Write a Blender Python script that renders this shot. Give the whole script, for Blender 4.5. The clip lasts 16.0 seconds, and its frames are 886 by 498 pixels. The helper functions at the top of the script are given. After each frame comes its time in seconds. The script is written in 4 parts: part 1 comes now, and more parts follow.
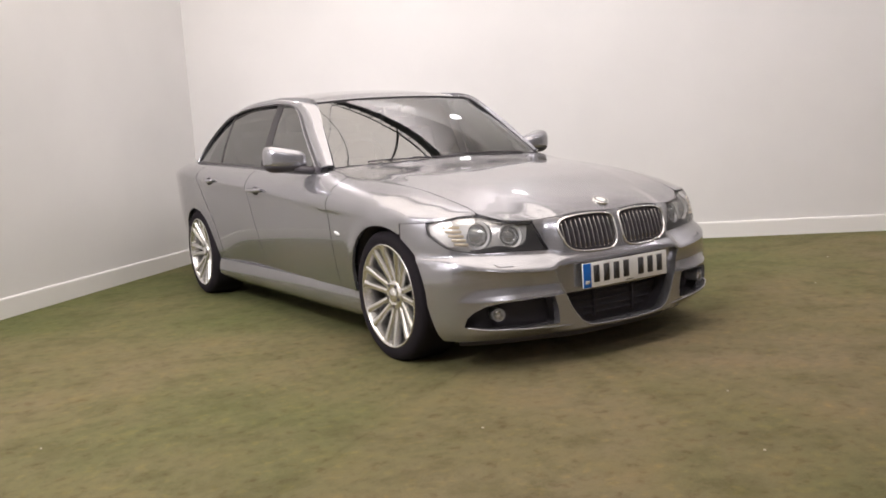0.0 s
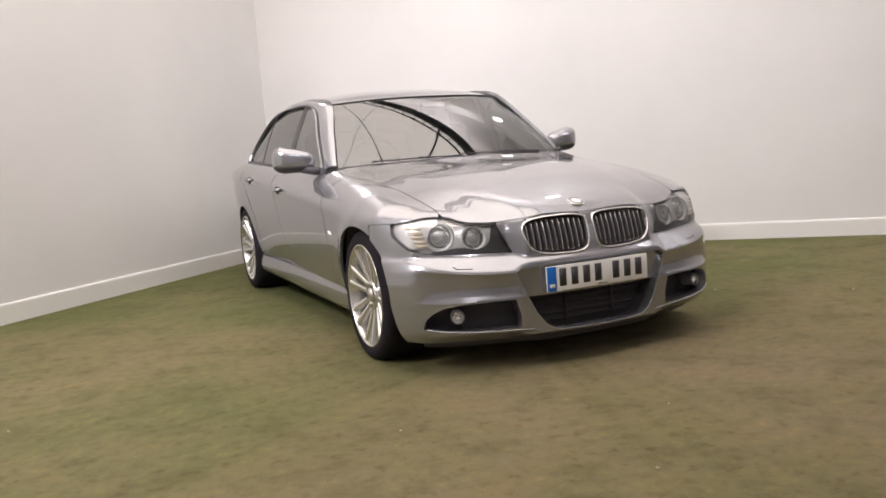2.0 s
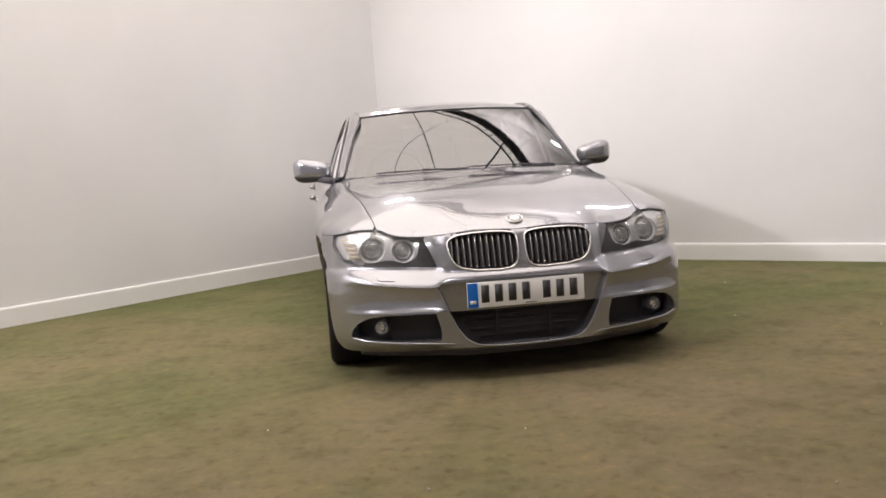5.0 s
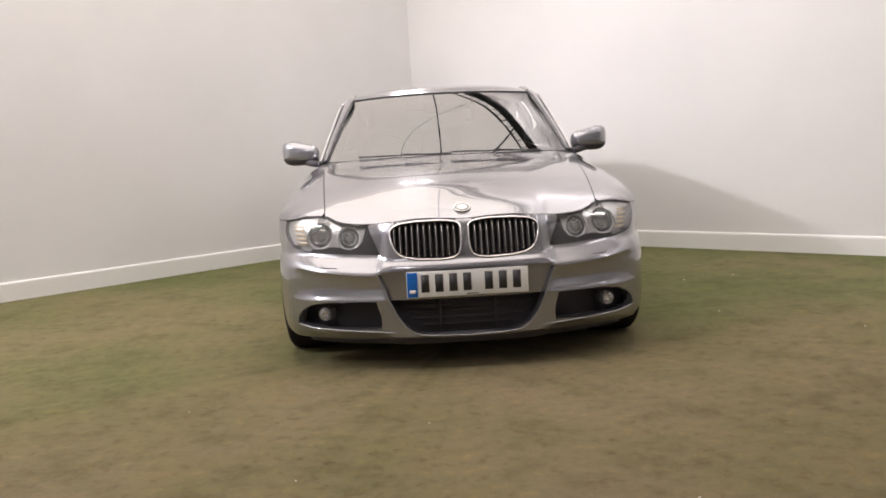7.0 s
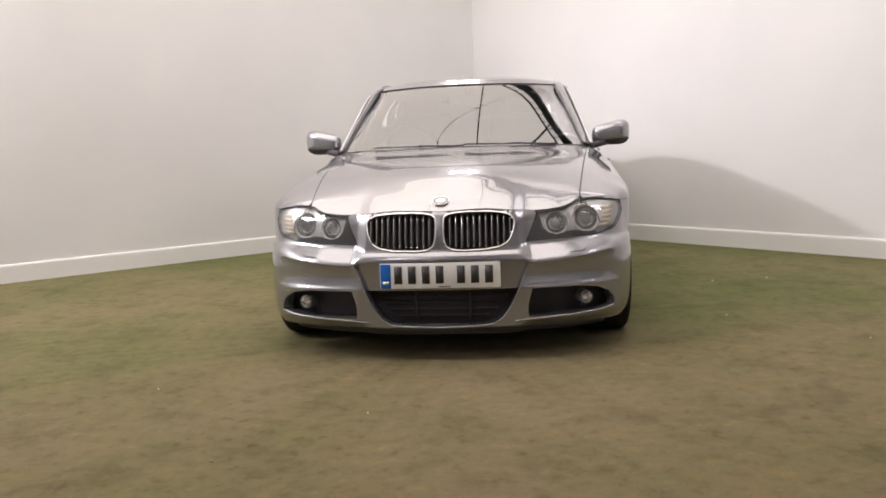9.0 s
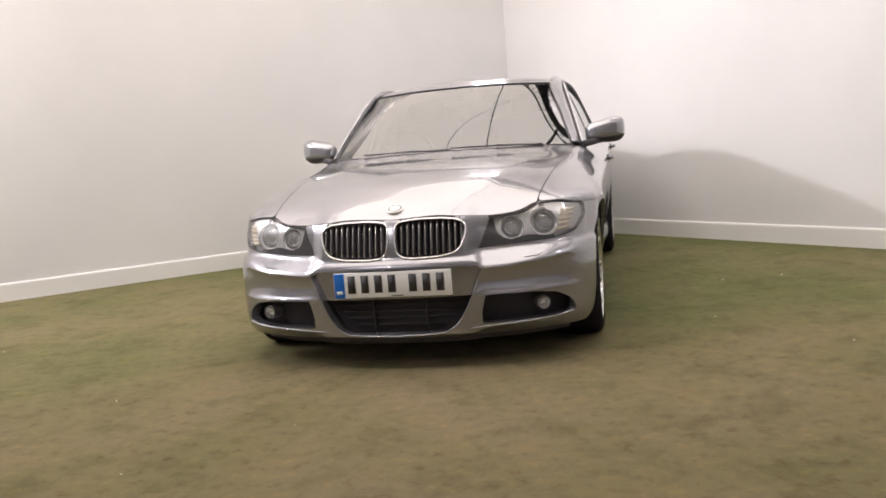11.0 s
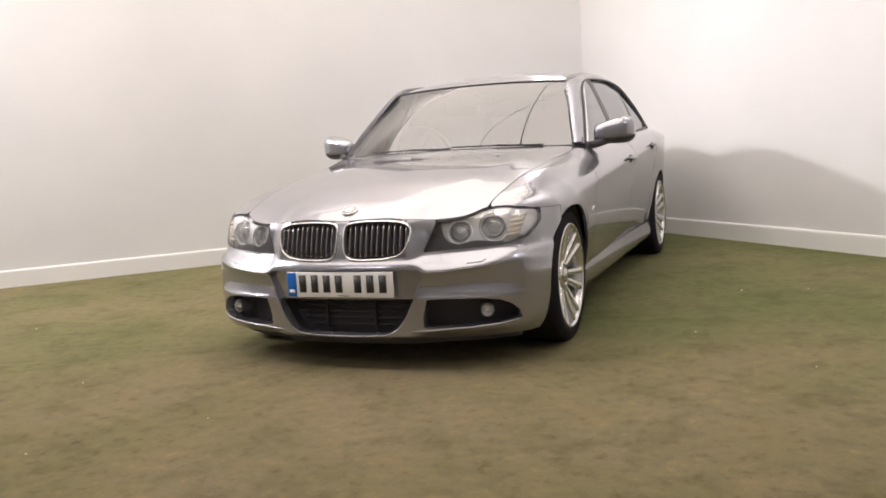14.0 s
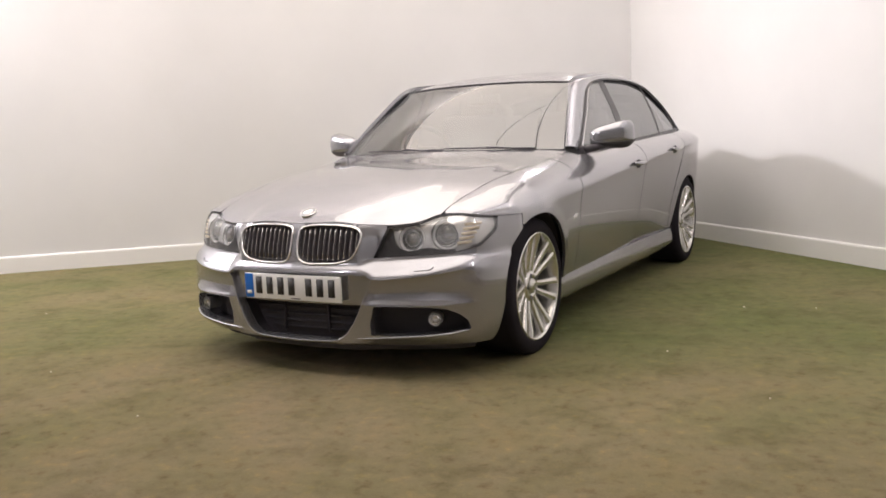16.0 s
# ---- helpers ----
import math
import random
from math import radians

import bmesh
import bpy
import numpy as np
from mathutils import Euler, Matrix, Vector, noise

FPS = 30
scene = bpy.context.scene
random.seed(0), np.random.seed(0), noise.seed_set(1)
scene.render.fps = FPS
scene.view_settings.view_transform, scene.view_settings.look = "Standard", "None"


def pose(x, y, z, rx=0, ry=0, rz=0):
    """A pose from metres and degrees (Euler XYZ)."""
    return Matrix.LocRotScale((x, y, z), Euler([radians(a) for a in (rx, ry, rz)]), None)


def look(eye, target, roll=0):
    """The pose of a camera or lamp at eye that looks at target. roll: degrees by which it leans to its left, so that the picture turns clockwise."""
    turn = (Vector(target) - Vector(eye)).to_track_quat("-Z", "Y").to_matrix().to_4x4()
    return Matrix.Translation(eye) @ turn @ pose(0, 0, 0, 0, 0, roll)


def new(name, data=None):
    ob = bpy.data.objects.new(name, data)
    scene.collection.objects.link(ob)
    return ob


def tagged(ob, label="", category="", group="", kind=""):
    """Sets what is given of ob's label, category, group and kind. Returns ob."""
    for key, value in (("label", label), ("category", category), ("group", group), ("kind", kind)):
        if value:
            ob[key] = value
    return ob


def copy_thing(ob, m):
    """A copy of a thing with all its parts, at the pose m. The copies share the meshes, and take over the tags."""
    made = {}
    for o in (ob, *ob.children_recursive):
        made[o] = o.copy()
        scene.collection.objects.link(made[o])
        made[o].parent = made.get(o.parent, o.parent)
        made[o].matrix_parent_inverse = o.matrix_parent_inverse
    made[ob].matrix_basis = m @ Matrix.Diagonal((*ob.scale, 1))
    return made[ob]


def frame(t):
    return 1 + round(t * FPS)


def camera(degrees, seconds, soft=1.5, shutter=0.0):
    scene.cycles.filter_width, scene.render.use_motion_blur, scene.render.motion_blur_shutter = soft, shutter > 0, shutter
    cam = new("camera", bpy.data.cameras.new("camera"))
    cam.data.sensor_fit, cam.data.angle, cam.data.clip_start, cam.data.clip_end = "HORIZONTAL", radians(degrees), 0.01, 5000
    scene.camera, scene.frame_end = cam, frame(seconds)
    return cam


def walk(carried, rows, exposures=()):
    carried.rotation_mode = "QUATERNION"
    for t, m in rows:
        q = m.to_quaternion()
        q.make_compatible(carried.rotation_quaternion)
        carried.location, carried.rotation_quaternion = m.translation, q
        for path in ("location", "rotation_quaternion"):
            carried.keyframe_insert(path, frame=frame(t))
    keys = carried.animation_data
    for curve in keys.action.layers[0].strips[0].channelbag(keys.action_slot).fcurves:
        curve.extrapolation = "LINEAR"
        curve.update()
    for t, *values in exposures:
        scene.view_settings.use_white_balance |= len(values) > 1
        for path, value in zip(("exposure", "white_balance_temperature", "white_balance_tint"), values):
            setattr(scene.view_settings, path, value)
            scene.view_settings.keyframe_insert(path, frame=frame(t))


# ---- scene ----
cam = camera(54.5, 16.0, soft=1.7)
PATH = [
    (0, (-2.752, -3.525, 1.003), (-1.685, -1.851, 0.755), -3.8),
    (0.5, (-2.617, -3.616, 0.994), (-1.575, -1.927, 0.752), -4.0),
    (1, (-2.425, -3.773, 0.983), (-1.454, -2.042, 0.736), -4.2),
    (1.5, (-2.243, -3.813, 0.969), (-1.362, -2.034, 0.728), -4.7),
    (2, (-2.071, -3.89, 0.982), (-1.294, -2.063, 0.743), -4.4),
    (2.5, (-1.879, -4.018, 0.975), (-1.186, -2.155, 0.753), -4.7),
    (3, (-1.677, -4.093, 0.956), (-1.052, -2.207, 0.723), -4.2),
    (3.5, (-1.486, -4.099, 0.973), (-0.882, -2.209, 0.726), -3.7),
    (4, (-1.294, -4.191, 0.978), (-0.797, -2.267, 0.757), -5.2),
    (4.2, (-1.195, -4.225, 0.964), (-0.755, -2.285, 0.762), -5.2),
    (6.3, (-0.424, -4.413, 0.944), (-0.307, -2.427, 0.737), -3.9),
    (6.5, (-0.362, -4.398, 0.953), (-0.26, -2.412, 0.742), -4.4),
    (7, (-0.201, -4.349, 0.957), (-0.144, -2.364, 0.721), -3.1),
    (7.5, (-0.076, -4.353, 0.965), (-0.04, -2.368, 0.723), -4.3),
    (8, (0.121, -4.386, 0.966), (0.058, -2.399, 0.742), -3.8),
    (8.5, (0.253, -4.396, 0.949), (0.121, -2.413, 0.725), -4.3),
    (9, (0.396, -4.354, 0.958), (0.19, -2.381, 0.705), -2.1),
    (9.5, (0.55, -4.339, 0.967), (0.295, -2.373, 0.705), -3.1),
    (9.7, (0.64, -4.338, 0.972), (0.331, -2.377, 0.727), -3.5),
    (11.8, (1.222, -4.157, 0.941), (0.719, -2.238, 0.694), -3.7),
    (12, (1.295, -4.154, 0.937), (0.749, -2.245, 0.698), -3.2),
    (12.5, (1.41, -4.119, 0.95), (0.815, -2.225, 0.709), -3.5),
    (13, (1.515, -4.016, 0.957), (0.86, -2.143, 0.704), -3.1),
    (13.5, (1.642, -3.977, 0.979), (0.951, -2.121, 0.703), -4.0),
    (14, (1.836, -3.95, 0.973), (1.074, -2.118, 0.721), -3.7),
    (14.5, (1.96, -3.866, 0.964), (1.172, -2.046, 0.709), -3.5),
    (15, (2.078, -3.751, 0.992), (1.259, -1.947, 0.717), -2.3),
    (15.5, (2.196, -3.671, 0.991), (1.308, -1.901, 0.708), -3.3),
    (16, (2.356, -3.6, 1.002), (1.389, -1.869, 0.739), -2.5),
]
walk(cam, [(t, look(eye, target, roll)) for t, eye, target, roll in PATH], [(0, -0.02), (6.5, 0.0), (9.5, 0.02), (13, 0.19), (16, 0.17)])

# ---- world and lights ----
world = bpy.data.worlds.new("world")
scene.world = world
world.use_nodes = True
world.node_tree.nodes["Background"].inputs[0].default_value = (0.75, 0.72, 0.68, 1)
world.node_tree.nodes["Background"].inputs[1].default_value = 0.15
scene.view_settings.exposure = 0.0

# The hall: its corner behind the car, and the ways along its two white walls.
CORNER = Vector((-0.175, 4.907, 0.0))
ANGLE = radians(43.6)
ALONG_A = Vector((-math.cos(ANGLE), -math.sin(ANGLE), 0))
ALONG_B = Vector((math.cos(ANGLE), -math.sin(ANGLE), 0))
HALL_A, HALL_B, HALL_H = 12.0, 12.0, 4.60


def hall(a, b, z=0.0):
    """A place in the hall: metres along the left wall, along the right wall, and up."""
    return CORNER + ALONG_A * a + ALONG_B * b + Vector((0, 0, z))


def area_lamp(name, place, target, size, size_y, power, colour=(1, 0.945, 0.975)):
    data = bpy.data.lights.new(name, "AREA")
    data.shape, data.size, data.size_y, data.energy, data.color = "RECTANGLE", size, size_y, power, colour
    ob = new(name, data)
    ob.matrix_world = look(place, target)
    return ob


def spot_lamp(name, place, target, power, radius, degrees, colour=(1, 0.945, 0.975), blend=0.5):
    data = bpy.data.lights.new(name, "SPOT")
    data.energy, data.color, data.shadow_soft_size = power, colour, radius
    data.spot_size, data.spot_blend = radians(degrees), blend
    ob = new(name, data)
    ob.matrix_world = look(place, target)
    return ob


def bulb(name, place, power, radius, colour=(1, 0.945, 0.975)):
    data = bpy.data.lights.new(name, "POINT")
    data.energy, data.color, data.shadow_soft_size = power, colour, radius
    ob = new(name, data)
    ob.location = place
    return ob


# Unseen area lamps, added to brighten the white walls and the far walls.
area_lamp("wall_fill", hall(8.2, 1.3, 4.3), hall(7.4, 0.0, 2.4), 2.8, 0.4, 225)
area_lamp("wall_fill", hall(1.3, 8.2, 4.3), hall(0.0, 7.6, 3.2), 2.8, 0.4, 50)
# Added above the canopy to lift the ceiling's grey in the car's reflections.
area_lamp("ceiling_fill", hall(2.6, 2.9, 4.05), hall(2.6, 2.9, 5.0), 4.0, 4.0, 235)
area_lamp("wall_fill", hall(10.6, 6.0, 4.3), hall(12.0, 6.0, 2.2), 0.4, 5.0, 70)
area_lamp("wall_fill", hall(6.0, 10.6, 4.3), hall(6.0, 12.0, 2.2), 5.0, 0.4, 62)
spot_lamp("key_light", (-5.15, -0.44, 4.22), (2.4, 2.3, 1.0), 760, 0.11, 54, blend=1.0)
spot_lamp("key_light", (-1.93, -5.2, 4.14), (0.9, 2.4, 1.0), 240, 0.12, 54, blend=1.0)
bulb("wall_flood", (1.97, 2.0, 3.1), 3, 0.085, (0.93, 0.97, 1.0))
spot_lamp("corner_spot", (-0.40, 4.2, 3.1), (-0.2, 0.0, 0.6), 14, 0.065, 120)
spot_lamp("corner_spot", (-0.16, 4.25, 3.1), (0.1, 0.0, 0.6), 14, 0.065, 120)


# ---- materials ----
def material(name, colour, rough=0.5, metal=0.0, coat=0.0, spec=0.5):
    mat = bpy.data.materials.new(name)
    mat.use_nodes = True
    b = mat.node_tree.nodes["Principled BSDF"]
    b.inputs["Base Color"].default_value = (*colour, 1)
    b.inputs["Roughness"].default_value = rough
    b.inputs["Metallic"].default_value = metal
    b.inputs["Coat Weight"].default_value = coat
    b.inputs["Coat Roughness"].default_value = 0.02
    b.inputs["Specular IOR Level"].default_value = spec
    return mat


def node(mat, kind, **values):
    n = mat.node_tree.nodes.new(kind)
    for key, value in values.items():
        n.inputs[key.replace("_", " ")].default_value = value
    return n


def link(mat, a, out, b, into):
    mat.node_tree.links.new(a.outputs[out], b.inputs[into])


def noise_tex(mat, scale, detail=4.0, rough=0.55):
    tex = node(mat, "ShaderNodeTexNoise", Scale=scale, Detail=detail, Roughness=rough)
    coords = mat.node_tree.nodes.new("ShaderNodeTexCoord")
    link(mat, coords, "Object", tex, "Vector")
    return tex


def ramp(mat, source, out, stops):
    r = mat.node_tree.nodes.new("ShaderNodeValToRGB")
    els = r.color_ramp.elements
    while len(els) < len(stops):
        els.new(0.5)
    for e, (at, colour) in zip(els, stops):
        e.position, e.color = at, (*colour, 1)
    link(mat, source, out, r, "Fac")
    return r


def bump(mat, source, out, strength, distance):
    b = node(mat, "ShaderNodeBump", Strength=strength, Distance=distance)
    link(mat, source, out, b, "Height")
    link(mat, b, "Normal", mat.node_tree.nodes["Principled BSDF"], "Normal")
    return b


def colour_by(mat, source, out="Color"):
    link(mat, source, out, mat.node_tree.nodes["Principled BSDF"], "Base Color")


def rough_by(mat, source, out, low, high):
    m = node(mat, "ShaderNodeMapRange")
    m.inputs["To Min"].default_value, m.inputs["To Max"].default_value = low, high
    link(mat, source, out, m, "Value")
    link(mat, m, "Result", mat.node_tree.nodes["Principled BSDF"], "Roughness")


def mixed(mat, a, b, kind="MULTIPLY", fac=1.0):
    m = mat.node_tree.nodes.new("ShaderNodeMixRGB")
    m.blend_type = kind
    m.inputs["Fac"].default_value = fac
    link(mat, a, "Color", m, "Color1")
    link(mat, b, "Color", m, "Color2")
    return m


def paint_material():
    mat = material("silver_grey_paint", (0.42, 0.42, 0.44), 0.38, 0.72, 1.0)
    flakes = noise_tex(mat, 900, 1.0)
    film = noise_tex(mat, 2.5, 3.0)
    f = ramp(mat, flakes, "Fac", ((0.3, (0.315, 0.317, 0.345)), (0.7, (0.390, 0.393, 0.424))))
    d = ramp(mat, film, "Fac", ((0.3, (0.93, 0.93, 0.93)), (0.7, (1, 1, 1))))
    colour_by(mat, mixed(mat, f, d))
    rough_by(mat, film, "Fac", 0.22, 0.27)
    shell = mat.node_tree.nodes["Principled BSDF"]
    shell.inputs["Coat IOR"].default_value = 1.74
    shell.inputs["Specular Tint"].default_value = (0.68, 0.65, 0.63, 1)
    return mat


def wall_material():
    mat = material("white_wall_paint", (0.78, 0.77, 0.76), 0.6)
    patch, roller = noise_tex(mat, 0.7, 5.0), noise_tex(mat, 120, 3.0)
    colour_by(mat, ramp(mat, patch, "Fac", ((0.25, (0.68, 0.675, 0.67)), (0.75, (0.765, 0.757, 0.75)))))
    bump(mat, roller, "Fac", 0.15, 0.002)
    return mat


def turf_material():
    mat = material("worn_artificial_turf", (0.2, 0.17, 0.07), 0.95, spec=0.12)
    wide, blot = noise_tex(mat, 0.45, 5.0, 0.6), noise_tex(mat, 3.2, 6.0, 0.65)
    mid, fine = noise_tex(mat, 16.0, 6.0, 0.75), noise_tex(mat, 190, 3.0, 0.7)
    # The turf turns browner towards -y, greener by the walls.
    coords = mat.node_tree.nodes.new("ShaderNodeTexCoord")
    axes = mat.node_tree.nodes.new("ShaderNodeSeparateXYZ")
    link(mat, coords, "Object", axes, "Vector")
    browner = node(mat, "ShaderNodeMapRange")
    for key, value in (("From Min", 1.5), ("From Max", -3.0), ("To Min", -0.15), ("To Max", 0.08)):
        browner.inputs[key].default_value = value
    link(mat, axes, "Y", browner, "Value")
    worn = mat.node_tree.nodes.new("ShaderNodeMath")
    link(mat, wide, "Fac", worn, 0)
    link(mat, browner, "Result", worn, 1)
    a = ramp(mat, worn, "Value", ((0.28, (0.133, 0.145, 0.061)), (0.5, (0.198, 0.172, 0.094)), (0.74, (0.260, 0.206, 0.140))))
    b = ramp(mat, blot, "Fac", ((0.28, (0.70, 0.72, 0.64)), (0.5, (1, 1, 1)), (0.75, (1.12, 1.05, 0.98))))
    c = ramp(mat, mid, "Fac", ((0.30, (0.82, 0.82, 0.78)), (0.50, (1, 1, 1)), (0.72, (1.10, 1.08, 1.0))))
    d = ramp(mat, fine, "Fac", ((0.3, (0.84, 0.84, 0.81)), (0.65, (1, 1, 1))))
    flecks = noise_tex(mat, 15.0, 3.0, 0.65)
    e = ramp(mat, flecks, "Fac", ((0.30, (0.80, 0.74, 0.70)), (0.44, (1, 1, 1)), (0.56, (1, 1, 1)), (0.70, (1.22, 1.16, 1.02))))
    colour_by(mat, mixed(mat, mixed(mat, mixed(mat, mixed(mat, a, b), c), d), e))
    bump(mat, fine, "Fac", 0.35, 0.008)
    return mat


def clear_material(name, tint, gloss_low, gloss_high, rough=0.01):
    """A thin pane: it lets tinted light through, and mirrors more at a slant."""
    mat = bpy.data.materials.new(name)
    mat.use_nodes = True
    tree = mat.node_tree
    tree.nodes.clear()
    out = tree.nodes.new("ShaderNodeOutputMaterial")
    glass = node(mat, "ShaderNodeBsdfTransparent", Color=(*tint, 1))
    shine = node(mat, "ShaderNodeBsdfGlossy", Color=(1, 1, 1, 1), Roughness=rough)
    slant = node(mat, "ShaderNodeFresnel", IOR=1.5)
    span = node(mat, "ShaderNodeMapRange")
    span.inputs["From Min"].default_value, span.inputs["From Max"].default_value = 0.04, 1.0
    span.inputs["To Min"].default_value, span.inputs["To Max"].default_value = gloss_low, gloss_high
    mix = tree.nodes.new("ShaderNodeMixShader")
    link(mat, slant, "Fac", span, "Value")
    link(mat, span, "Result", mix, "Fac")
    tree.links.new(glass.outputs[0], mix.inputs[1])
    tree.links.new(shine.outputs[0], mix.inputs[2])
    tree.links.new(mix.outputs[0], out.inputs[0])
    return mat


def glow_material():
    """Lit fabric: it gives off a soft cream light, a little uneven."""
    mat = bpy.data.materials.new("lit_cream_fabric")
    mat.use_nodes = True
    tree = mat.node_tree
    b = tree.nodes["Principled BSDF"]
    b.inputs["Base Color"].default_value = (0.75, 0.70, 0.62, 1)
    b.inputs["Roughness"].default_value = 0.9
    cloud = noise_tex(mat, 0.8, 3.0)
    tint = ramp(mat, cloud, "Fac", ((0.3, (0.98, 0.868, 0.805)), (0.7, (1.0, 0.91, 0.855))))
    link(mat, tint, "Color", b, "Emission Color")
    # Emission is dimmed at both ends to darken corner wall and bumper foot.
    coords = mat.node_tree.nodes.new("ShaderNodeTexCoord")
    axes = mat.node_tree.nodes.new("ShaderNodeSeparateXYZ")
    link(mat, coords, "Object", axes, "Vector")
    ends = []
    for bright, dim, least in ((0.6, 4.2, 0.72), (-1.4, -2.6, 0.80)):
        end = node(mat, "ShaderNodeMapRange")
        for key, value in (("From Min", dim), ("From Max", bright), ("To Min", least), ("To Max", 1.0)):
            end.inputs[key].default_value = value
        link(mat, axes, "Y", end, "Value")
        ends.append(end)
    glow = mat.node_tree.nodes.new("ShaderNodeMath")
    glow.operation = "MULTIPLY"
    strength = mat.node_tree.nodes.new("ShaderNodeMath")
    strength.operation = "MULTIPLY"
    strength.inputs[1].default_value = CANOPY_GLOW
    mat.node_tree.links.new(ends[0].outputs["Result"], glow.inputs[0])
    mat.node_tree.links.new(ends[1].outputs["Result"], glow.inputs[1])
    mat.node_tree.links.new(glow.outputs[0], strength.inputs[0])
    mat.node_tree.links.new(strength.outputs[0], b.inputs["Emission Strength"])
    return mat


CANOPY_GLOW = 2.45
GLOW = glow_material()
PAINT = paint_material()
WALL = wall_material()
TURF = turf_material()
# Unseen walls; this grey sets how much light they return to the car.
FAR_WALL = material("unseen_wall_grey", (0.38, 0.377, 0.38), 0.7)
SKIRTING = material("white_gloss_skirting", (0.8, 0.79, 0.77), 0.4)
CEILING = material("grey_ceiling_paint", (0.68, 0.66, 0.65), 0.8)
BLACK = material("black_plastic", (0.072, 0.066, 0.075), 0.55, spec=0.25)
SEAL = material("black_rubber_seal", (0.028, 0.026, 0.029), 0.35)
RUBBER = material("tyre_rubber", (0.024, 0.021, 0.025), 0.9, spec=0.08)
GRILLE = material("black_grille_mesh", (0.064, 0.058, 0.067), 0.7, spec=0.1)
ALLOY = material("silver_alloy", (0.72, 0.71, 0.69), 0.25, 0.9, 0.4)
ALLOY_DARK = material("shaded_alloy_barrel", (0.30, 0.30, 0.30), 0.4, 0.8)
CHROME = material("chrome", (0.85, 0.85, 0.85), 0.07, 1.0)
SLAT_EDGE = material("dull_chrome_slat_edge", (0.58, 0.56, 0.55), 0.16, 1.0)
STEEL = material("brake_steel", (0.25, 0.24, 0.23), 0.4, 0.9)
LAMP_GREY = material("headlamp_bezel_grey", (0.20, 0.20, 0.21), 0.4, 0.3)
BEZEL = material("dark_lamp_mask", (0.055, 0.053, 0.056), 0.40, 0.2)
LAMP_SILVER = material("headlamp_silver", (0.90, 0.90, 0.89), 0.25, 0.60, 0.3)
# White stands in for the highlights along the metal rings.
LAMP_RING = material("highlight_white_ring", (0.90, 0.90, 0.90), 0.22, 0.0, 1.0)
REFLECTOR = material("lamp_reflector", (0.88, 0.88, 0.89), 0.13, 0.95)
SATIN = material("satin_chrome", (0.86, 0.85, 0.84), 0.20, 0.9)
WHITE = material("white_plate_plastic", (0.92, 0.92, 0.91), 0.35)
BLUE = material("blue_plate_band", (0.01, 0.16, 0.62), 0.35)
LITTER = material("pale_dry_litter", (0.55, 0.49, 0.40), 0.8)
INK = material("black_plate_ink", (0.04, 0.038, 0.04), 0.5)
AMBER = material("amber_lamp_strip", (0.82, 0.72, 0.56), 0.2, 0.1, 0.5)
CLOTH = material("grey_seat_leather", (0.10, 0.095, 0.09), 0.55)
TRIM = material("charcoal_dashboard", (0.03, 0.03, 0.032), 0.6)
SCREEN = clear_material("windscreen_glass", (0.62, 0.65, 0.63), 0.175, 0.95)
DOOR_GLASS = clear_material("front_door_glass", (0.52, 0.57, 0.56), 0.24, 0.95)
TINTED = clear_material("dark_side_glass", (0.16, 0.17, 0.18), 0.19, 0.95)
LENS = clear_material("clear_lamp_lens", (0.97, 0.97, 0.97), 0.10, 0.8, 0.02)
BALL = clear_material("projector_glass", (0.86, 0.87, 0.88), 0.28, 0.9, 0.01)
TRUSS = material("black_truss_steel", (0.06, 0.058, 0.06), 0.5, 0.3)


# ---- helpers for building ----
def smooth(x, a, b):
    q = min(1.0, max(0.0, (x - a) / (b - a)))
    return q * q * (3 - 2 * q)


def mix(a, b, q):
    return a + (b - a) * q


def curve(*keys):
    """A smooth function through (x, y) keys, with no overshoot."""
    xs, ys = [k[0] for k in keys], [k[1] for k in keys]
    d = [(ys[i + 1] - ys[i]) / (xs[i + 1] - xs[i]) for i in range(len(xs) - 1)]
    m = [d[0]] + [0 if a * b <= 0 else 2 * a * b / (a + b) for a, b in zip(d, d[1:])] + [d[-1]]

    def f(x):
        if x <= xs[0]:
            return ys[0]
        if x >= xs[-1]:
            return ys[-1]
        i = next(k for k in range(len(xs) - 1) if x <= xs[k + 1])
        h = xs[i + 1] - xs[i]
        t = (x - xs[i]) / h
        return (ys[i] * (1 + 2 * t) * (1 - t) ** 2 + ys[i + 1] * t * t * (3 - 2 * t)
                + h * t * (1 - t) * (m[i] * (1 - t) - m[i + 1] * t))

    return f


def path3(*points):
    """A smooth space curve through points; its parameter runs from 0 to 1 with the length."""
    total, at = 0.0, [0.0]
    for p, q in zip(points, points[1:]):
        total += (Vector(q) - Vector(p)).length
        at.append(total)
    fs = [curve(*((a / total, p[k]) for a, p in zip(at, points))) for k in range(3)]
    return lambda t: Vector((fs[0](t), fs[1](t), fs[2](t)))


def shape(points, r=0.0):
    """Signed distance to a polygon with corners rounded by r: negative inside."""
    n = len(points)

    def f(a, b):
        best, inside = 1e9, False
        for i in range(n):
            (ax, ay), (bx, by) = points[i], points[(i + 1) % n]
            dx, dy = bx - ax, by - ay
            t = min(1, max(0, ((a - ax) * dx + (b - ay) * dy) / (dx * dx + dy * dy)))
            best = min(best, math.hypot(a - ax - t * dx, b - ay - t * dy))
            if (ay > b) != (by > b) and a < ax + dx * (b - ay) / dy:
                inside = not inside
        return (-best if inside else best) - r

    return f


